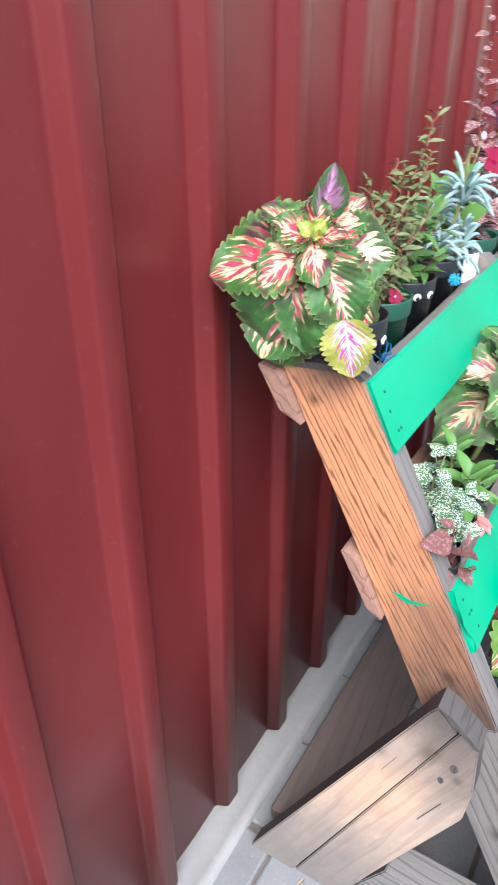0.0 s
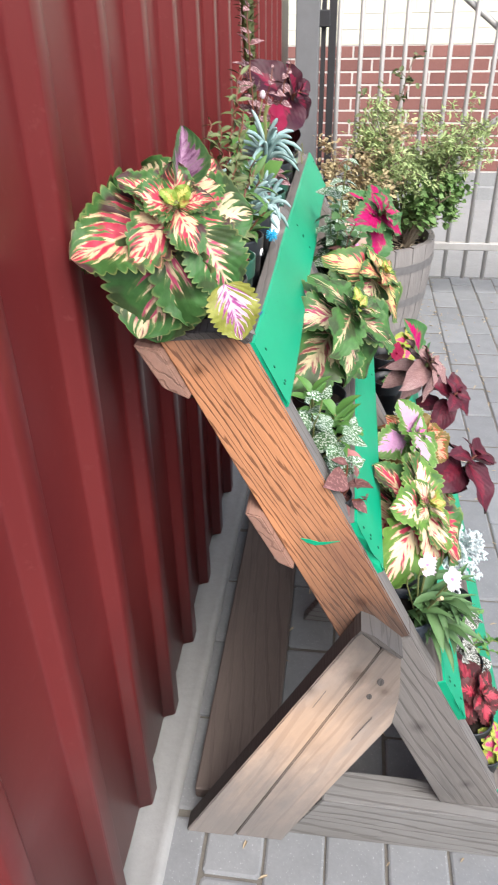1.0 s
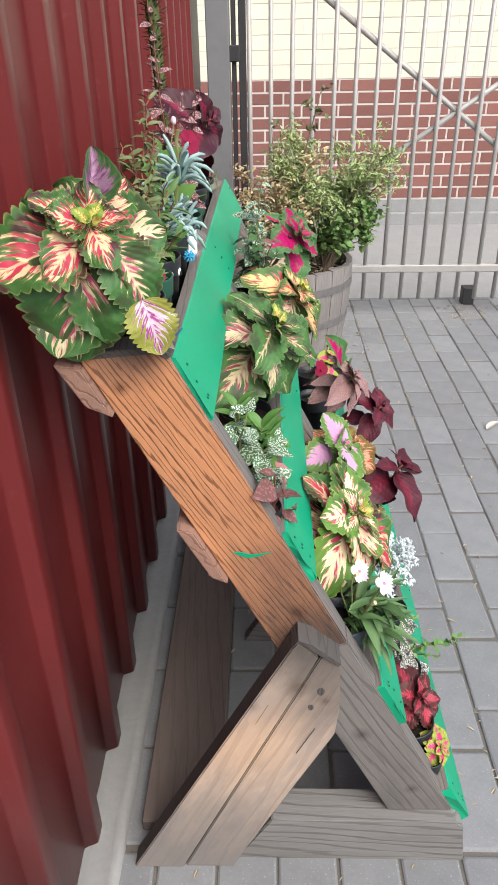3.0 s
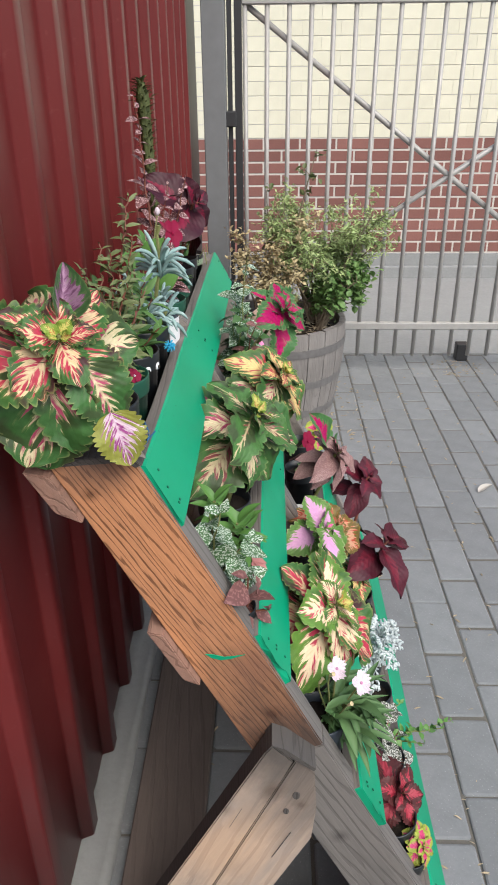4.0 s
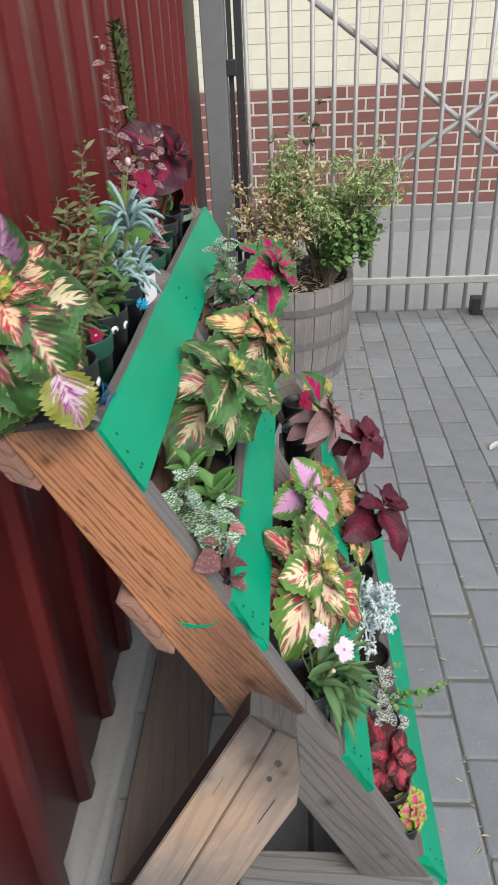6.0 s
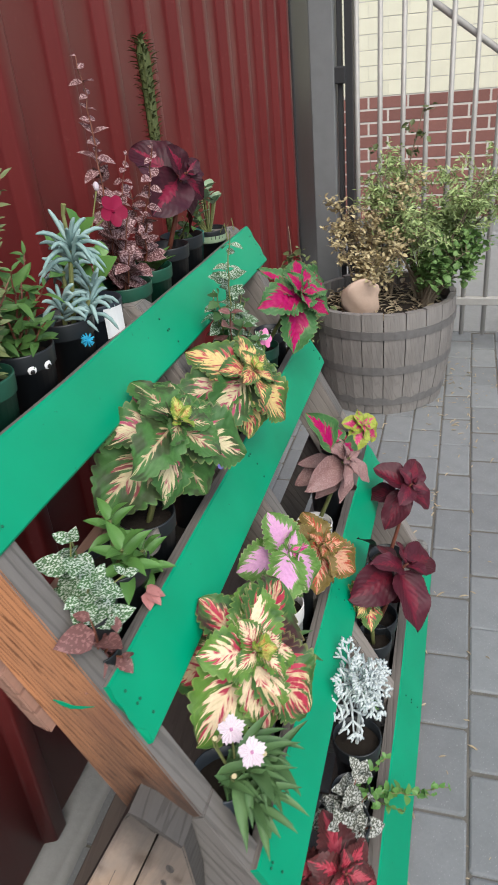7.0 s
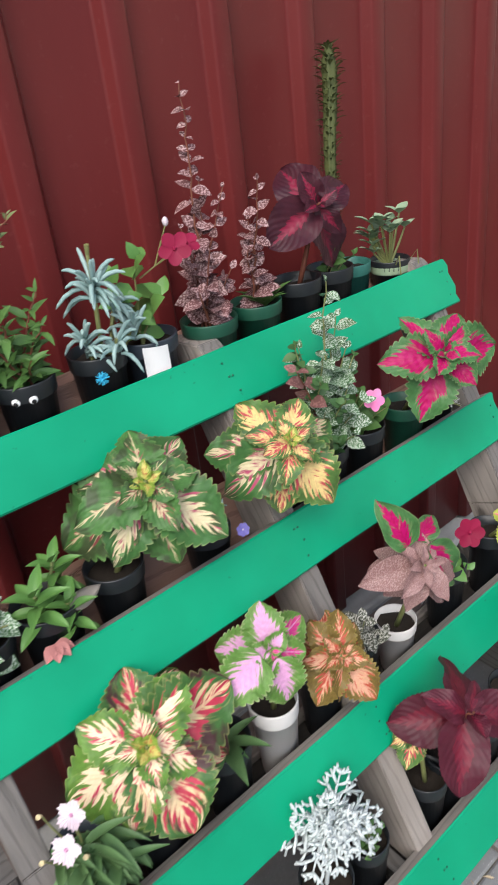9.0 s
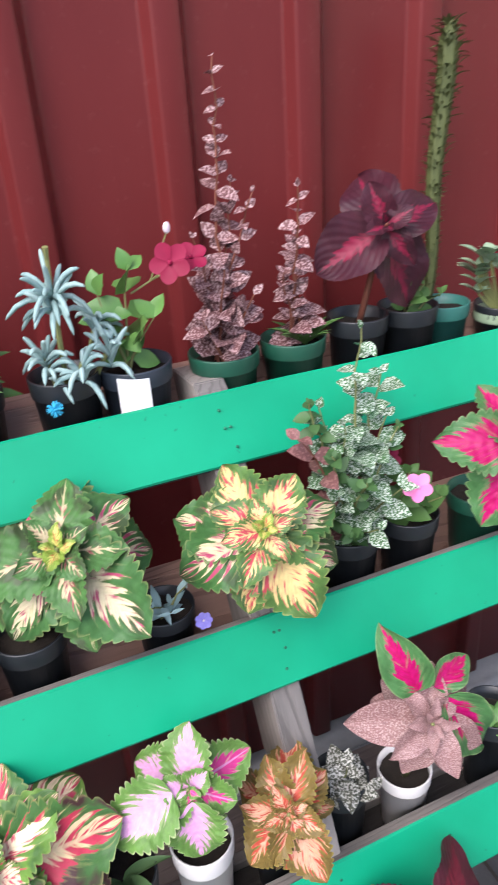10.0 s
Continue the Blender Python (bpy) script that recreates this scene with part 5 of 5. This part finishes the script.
coleus("potted_coleus", 2, 0.445, (0.694, 0.43, 0.672), 0.088, M_COL["pink"], "pink and lilac lime-edged coleus in a white pot", axis=(0.66, -0.35, 0.62), spin=40, seed=23, whorls=4, pairs=3, pot=M_PWHITE, r=0.042,
       extra=[((0.69, 0.412, 0.672), (0.2, -0.9, -0.12), (0.65, 0.0, 0.75), 0.086, M_COL["pink"]), ((0.705, 0.43, 0.665), (0.45, -0.1, -0.85), (0.8, -0.3, 0.45), 0.078, M_COL["pink"])])
coleus("potted_coleus", 2, 0.555, (0.732, 0.542, 0.605), 0.078, M_COL["orange"], "small coleus with rust-orange leaves in a black pot", axis=(0.66, -0.3, 0.62), shapes=L_SPEAR, spin=15, seed=25, whorls=5, pot=M_PBLACK, r=0.042)
t, zs = potted("potted_polka_dot_plant", 2, 0.655, "small white-splashed polka dot plant beside the upright", M_PBLACK, 0.04)
spire(t, zs, [(0.02, 0.0, 0.2), (0.04, 0.03, 0.16), (0.04, -0.03, 0.16)], M_DOTS, None, 0.046, 0.016, None, 33, 0.2)
coleus("potted_coleus", 2, 0.765, (0.75, 0.74, 0.68), 0.088, M_DOTD, "dusty pink and magenta coleus in a white pot", axis=(0.7, -0.25, 0.6), shapes=L_LANCE, spin=60, seed=27, whorls=6, pairs=4, pot=M_PWHITE, r=0.04, h=0.09,
       extra=[((0.71, 0.745, 0.70), (-0.1, -0.4, 0.9), (0.9, -0.3, 0.2), 0.105, M_COL["magenta"]), ((0.73, 0.77, 0.695), (0.35, 0.5, -0.8), (0.8, -0.2, 0.5), 0.125, M_COL["magenta"]), ((0.715, 0.765, 0.70), (-0.1, 0.9, 0.3), (0.7, -0.3, 0.6), 0.07, M_COL["magenta"])])
t, zs = potted("potted_periwinkle", 2, 0.925, "bright green leafy seedling in a black pot", M_PBLACK, 0.042)
spire(t, zs, [(0.03, -0.02, 0.17), (0.04, 0.02, 0.15)], M_LEAFB, None, 0.045, 0.018, None, 35, 0.2)
flower(t, (0.02, 0.05, 0.215), (0.8, -0.5, 0.4), 0.032, M_FLRED, M_FLRED, 6)
coleus("potted_coleus", 2, 1.08, (0.735, 1.08, 0.58), 0.055, M_COL["limepink"], "small yellow-edged pink coleus in a black pot", axis=(0.66, -0.4, 0.6), spin=30, seed=29, whorls=4, pot=M_PBLACK, r=0.042)

# tier 4 (lowest)
coleus("potted_coleus", 3, 0.10, (0.83, 0.115, 0.30), 0.085, M_COL["rust"], "dark red coleus with bright red centres in a black pot", axis=(0.5, -0.4, 0.75), spin=20, seed=37, whorls=5, pairs=3, pot=M_PBLACK, shapes=L_SPEAR, stemmat=M_STEMR)
coleus("potted_coleus", 3, 0.055, (0.862, 0.055, 0.235), 0.045, M_COL["limepink"], "small lime coleus with pink centres hanging over the lowest board", axis=(0.5, -0.5, 0.7), spin=50, seed=39, whorls=4, pot=M_PBLACK, r=0.03, h=0.09, dx=0.03)
t, zs = potted("potted_polka_dot_plant", 3, 0.225, "bushy silver-speckled polka dot plant in a black pot", M_PBLACK)
spire(t, zs, [(0.03 * math.cos(a) + 0.02, 0.06 * math.sin(a), 0.16 + 0.03 * (i % 3)) for i, a in enumerate([0.8 * q for q in range(8)])], M_DOTS, None, 0.05, 0.016, M_STEMR, 41, 0.2)


def miller_leaf(bm, base, d, n, L, rnd):
    """A felted leaf cut into forked lobes, as flat bent strips with depth."""
    d, n = Vector(d).normalized(), Vector(n)
    x = d.cross(n).normalized()
    n = x.cross(d).normalized()

    def strip(a, dr, ln, w):
        ln *= rnd.uniform(0.65, 1.25)
        dr = (dr + Vector((rnd.uniform(-0.22, 0.22), rnd.uniform(-0.22, 0.22), rnd.uniform(-0.22, 0.22)))).normalized()
        tube(bm, [a, a + dr * ln * 0.5 + n * 0.003, a + dr * ln - n * 0.002], [w * 0.7, w * 1.15, w * 0.85], 5)
    tube(bm, [base, base + d * L * 0.5 + n * 0.003, base + d * L - n * 0.004], [0.002, 0.0026, 0.0016], 5)
    for i in range(1, 5):
        p = base + d * L * (i / 4.4)
        ln = L * (0.36, 0.42, 0.34, 0.22)[i - 1]
        for sgn in (1, -1):
            dd = (d * 0.75 + x * sgn).normalized()
            strip(p, dd, ln, 0.0026)
            e = p + dd * ln * 0.6
            strip(e, (d + x * sgn * 0.15).normalized(), ln * 0.5, 0.0024)
            strip(e, (d * 0.1 + x * sgn).normalized(), ln * 0.42, 0.0022)
    strip(base + d * L * 0.9, (d + x * 0.5).normalized(), L * 0.15, 0.0024)
    strip(base + d * L * 0.9, (d - x * 0.5).normalized(), L * 0.15, 0.0024)


t, zs = potted("potted_dusty_miller", 3, 0.40, "silver-white lacy dusty miller in a black pot", M_PBLACK)
rnd = random.Random(43)
A = Vector((0.62, -0.3, 0.7)).normalized()
X = A.orthogonal().normalized()
Y = A.cross(X)
hd = Vector((0.01, 0.015, 0.3))
bm = bmesh.new()
tube(bm, [(0, 0, zs), hd], [0.004, 0.003], 6)
part("stem", bm, M_WHITE, t)
for i in range(22):
    a = 2.4 * i + rnd.uniform(-0.5, 0.5)
    e = 1.15 - 0.08 * i + rnd.uniform(-0.2, 0.2)
    d = (X * math.cos(a) + Y * math.sin(a)) * math.cos(e) + A * math.sin(e)
    bm = bmesh.new()
    miller_leaf(bm, hd - A * 0.0034 * i, d, A, 0.042 + 0.0034 * i, rnd)
    part("leaf", smooth(mesh_of(bm, "leaf")), M_WHITE, t)
t, zs = potted("potted_herb", 3, 0.315, "trailing green herb hanging over the lowest board", M_PBLACK, 0.036, 0.09)
spire(t, zs, [(0.175, 0.045, 0.115), (0.15, 0.02, 0.12), (0.1, -0.03, 0.13), (0.06, 0.05, 0.16)], M_LEAFB, None, 0.022, 0.012, None, 45, 0.2)
t, zs = potted("potted_herb", 3, 0.50, "green leafy seedling beside the middle timber", M_PBLACK, 0.04)
spire(t, zs, [(0.0, 0.0, 0.24), (0.02, 0.02, 0.18), (0.03, -0.02, 0.16)], M_LEAFG, None, 0.03, 0.016, None, 46, 0.3)
coleus("potted_coleus", 3, 0.67, (0.80, 0.65, 0.395), 0.06, M_COL["yellow"], "small yellow-green coleus seedling in a black pot", axis=(0.6, -0.2, 0.7), spin=33, seed=47, whorls=4, pot=M_PBLACK, r=0.04, shapes=L_SPEAR)
coleus("potted_coleus", 3, 0.74, (0.878, 0.705, 0.452), 0.112, M_COL["burgundy"], "large deep burgundy coleus leaning over the lowest board", axis=(0.65, 0.05, 0.7), shapes=L_SMOOTH, spin=10, seed=49, whorls=5, pairs=2, pot=M_PBLACK, stemmat=M_STEMR)
t, zs = potted("potted_herb", 3, 0.85, "blue-green seedlings in a black pot", M_PBLACK, 0.042)
spire(t, zs, [(0.02, 0.0, 0.18), (0.03, 0.03, 0.15), (0.03, -0.03, 0.15)], M_LEAFD, None, 0.03, 0.015, None, 51, 0.3)
coleus("potted_coleus", 3, 0.965, (0.866, 1.0, 0.465), 0.095, M_COL["burgundy"], "deep burgundy coleus with glossy leaves in a black pot", axis=(0.6, -0.25, 0.7), shapes=L_SMOOTH, spin=50, seed=53, whorls=6, pairs=2, pot=M_PBLACK, stemmat=M_STEMR)

# barrel planting
bm = bmesh.new()
lathe(bm, [(0.2, 0.36), (0.275, 0.4), (0.2, 0.425), (0.1, 0.43), (0.02, 0.432)], 28)
for v in bm.verts:
    v.co.z += 0.012 * noise.noise(v.co * 25)
part("soil", smooth(mesh_of(bm, "soil")), M_SOIL, barrel)
bm = bmesh.new()
rnd = random.Random(61)
for i in range(420):
    a, rr = rnd.uniform(0, 6.28), 0.25 * math.sqrt(rnd.random())
    p = Vector((rr * math.cos(a), rr * math.sin(a), 0.428 + rnd.uniform(0, 0.012)))
    b = rnd.uniform(0, 6.28)
    add_leaf(bm, S_THIN if i % 3 else S_OVAL, place(p, (math.cos(b), math.sin(b), rnd.uniform(-0.2, 0.4)), (0, 0.2, 1), rnd.uniform(0.02, 0.06), 0.6))
tagged(part("mulch", bm, M_STRAW, barrel, "dry straw and leaf litter"), kind="stuff")
bm = bmesh.new()
bmesh.ops.create_icosphere(bm, subdivisions=3, radius=1.0)
for v in bm.verts:
    v.co = Vector((v.co.x * 0.085, v.co.y * 0.03, v.co.z * 0.085)) * (1 + 0.4 * noise.noise(v.co * 1.3))
stone = thing("stone", pose(0.565, 2.36, 0.49, 10, 15, 20), "flat pinkish sandstone propped in the barrel planter", "stone")
part("body", smooth(mesh_of(bm, "body")), mat_stone("sandstone", (0.5, 0.36, 0.28), (0.62, 0.47, 0.38), 50, 0.9, 0.3), stone)


def shrub(name, at, label, limbs, leafmat, n_leaf, leaf, spread, twigmat=M_TWIG, seed=1, shape=None):
    """A twiggy shrub: branching limbs and many small leaves in loose clumps."""
    rnd = random.Random(seed)
    t = thing(name, pose(*at), label, "shrub")
    tb, fb = bmesh.new(), bmesh.new()
    ends = []
    for (tx, ty, tz) in limbs:
        a, b = Vector((rnd.uniform(-0.03, 0.03), rnd.uniform(-0.03, 0.03), 0)), Vector((tx, ty, tz))
        m = a.lerp(b, 0.5) + Vector((rnd.uniform(-0.04, 0.04), rnd.uniform(-0.04, 0.04), 0.03))
        pts = [a, a.lerp(m, 0.5), m, m.lerp(b, 0.5), b]
        tube(tb, pts, [0.006, 0.005, 0.0042, 0.003, 0.0015], 6)
        for q in range(9):
            f = rnd.uniform(0.35, 1.0)
            p = pts[2].lerp(b, (f - 0.35) / 0.65)
            e = p + Vector((rnd.gauss(0, spread), rnd.gauss(0, spread), rnd.gauss(0.02, spread * 0.7)))
            tube(tb, [p, p.lerp(e, 0.5) + Vector((0, 0, 0.008)), e], [0.0022, 0.0016, 0.0008], 4)
            ends.append((p, e))
    for i in range(n_leaf):
        p, e = ends[rnd.randrange(len(ends))]
        c = p.lerp(e, rnd.uniform(0.2, 1.1)) + Vector((rnd.gauss(0, 0.012), rnd.gauss(0, 0.012), rnd.gauss(0, 0.012)))
        d = Vector((rnd.gauss(0, 1), rnd.gauss(0, 1), rnd.gauss(0.3, 0.7)))
        add_leaf(fb, shape or S_OVAL, place(c, d, (rnd.gauss(0, 0.5), rnd.gauss(0, 0.5), 1), leaf * rnd.uniform(0.6, 1.3)))
    part("branchwork", tb, twigmat, t)
    tagged(part("foliage", fb, leafmat, t), kind="stuff")
    return t


rnd = random.Random(70)
shrub("barrel_shrub", (0.8, 2.58, 0.42), "half-dry fine-leaved bush growing in the barrel planter", [(rnd.uniform(-0.22, 0.33), rnd.uniform(-0.15, 0.15), rnd.uniform(0.3, 0.56)) for i in range(24)], M_FRESH, 7500, 0.026, 0.06, seed=3, shape=S_THIN)
shrub("dry_bush", (0.58, 2.5, 0.42), "dry straw-brown bush in the barrel planter", [(rnd.uniform(-0.16, 0.2), rnd.uniform(-0.15, 0.1), rnd.uniform(0.15, 0.5)) for i in range(14)], M_DRY, 3000, 0.02, 0.05, seed=5)
shrub("green_bush", (0.82, 2.48, 0.42), "leafy green bush at the rim of the barrel planter", [(rnd.uniform(-0.02, 0.2), rnd.uniform(-0.1, 0.1), rnd.uniform(0.1, 0.29)) for i in range(12)], M_BUSH, 1500, 0.027, 0.045, seed=7, shape=S_ROUND)
shrub("thin_sapling", (0.66, 2.6, 0.42), "thin bare sapling rising from the barrel planter", [(0.12, 0.0, 0.78), (-0.1, 0.05, 0.6)], M_OLIVE, 90, 0.03, 0.03, seed=9)
shrub("weedy_bush", (0.3, 2.25, 0.0), "straggly green weed beside the steel post", [(rnd.uniform(-0.04, 0.1), rnd.uniform(-0.1, 0.1), rnd.uniform(0.4, 0.95)) for i in range(8)], M_OLIVE, 700, 0.03, 0.04, seed=13)

# small loose things on the stand
def torn_leaf(at, d, n, size, mat, label, name="dry_leaf"):
    """A curled dead leaf lying on a pot or timber."""
    t = thing(name, pose(*at), label, "leaf")
    b = bmesh.new()
    add_leaf(b, L_OVAL[1], place(Vector((0, 0, 0)), d, n, size, 0.8))
    bmesh.ops.solidify(b, geom=b.faces[:], thickness=0.0006)
    part("blade", smooth(mesh_of(b, "blade")), mat, t)
    return t


M_ASH = mat_plain("ashen_leaf", (0.4, 0.36, 0.32), 0.8, 0, 0.3)
torn_leaf((0.537, 0.205, 0.815), (0.3, 0.75, 0.35), (0.8, -0.3, 0.5), 0.05, M_ASH, "torn pale leaf hanging on a black pot rim")
torn_leaf((0.4, 0.012, 1.064), (0.55, -0.2, 0.02), (0.1, -0.3, 0.95), 0.026, M_ASH, "dry curled leaf on the grey beam end under the coleus")
pebble = thing("pebble", pose(0.672, 0.46, 0.508), "small orange clay pebble beside the pots", "pebble")
bm = bmesh.new()
bmesh.ops.create_icosphere(bm, subdivisions=2, radius=0.011)
for v in bm.verts:
    v.co = Vector((v.co.x, v.co.y * 1.2, v.co.z * 0.8)) * (1 + 0.2 * noise.noise(v.co * 90))
part("body", smooth(mesh_of(bm, "body")), mat_plain("orange_clay", (0.45, 0.12, 0.04), 0.7), pebble)
ball = thing("twine_tangle", pose(0.405, 0.062, 1.02), "tangle of blue plastic twine tucked behind the top board", "twine")
rnd = random.Random(91)
bm = bmesh.new()
for i in range(6):
    c = Vector((rnd.uniform(-0.006, 0.006), rnd.uniform(-0.01, 0.03), rnd.uniform(0, 0.02)))
    tube(bm, [c + Vector((rnd.gauss(0, 0.007), 0.011 * (q - 3) + rnd.gauss(0, 0.005), rnd.gauss(0.008, 0.007))) for q in range(7)], 0.0011, 5)
part("strand", smooth(mesh_of(bm, "strand")), mat_plain("blue_twine", (0.015, 0.11, 0.25), 0.5), ball)
plug = thing("plant_label", pose(0.742, 0.83, 0.287), "blue plastic plant label stuck in a pot", "label")
bm = bmesh.new()
box(bm, -0.001, 0.001, -0.008, 0.008, 0, 0.075, 0.0006, pose(0, 0, 0, 20, 28, 0))
part("blade", bm, mat_plain("blue_label", (0.05, 0.25, 0.45), 0.4), plug)

# litter on the paving
leafm = thing("fallen_leaf", pose(1.41, 1.683, 0.002), "pale curled fallen leaf on the paving", "leaf")
bm = bmesh.new()
add_leaf(bm, L_OVAL[0], place(Vector((0, 0, 0.004)), (0.7, 0.6, 0.25), (0, 0, 1), 0.09, 0.45))
part("blade", smooth(mesh_of(bm, "blade")), mat_plain("bleached_leaf", (0.48, 0.45, 0.4), 0.7), leafm)
bm = bmesh.new()
rnd = random.Random(77)
for i in range(900):
    x, y = rnd.uniform(0.28, 2.0), rnd.uniform(-0.3, 3.0)
    if rnd.random() < 0.6:
        x = 0.321 + PW * round((x - 0.321) / PW) + rnd.uniform(-0.006, 0.006)
    if i % 7 == 0:
        x, y = rnd.gauss(1.63, 0.09), rnd.uniform(2.95, 3.2)
    elif i % 7 == 1:
        x, y = rnd.gauss(0.95, 0.1), rnd.gauss(2.5, 0.25)
    a = rnd.uniform(0, 6.28)
    add_leaf(bm, S_THIN, place(Vector((x, y, 0.0025)), (math.cos(a), math.sin(a), 0.03), (0, 0, 1), rnd.uniform(0.008, 0.035), 0.6))
tagged(solid("litter", bm, M_STRAW, "dry plant litter scattered over the paving joints", "litter"), kind="stuff")
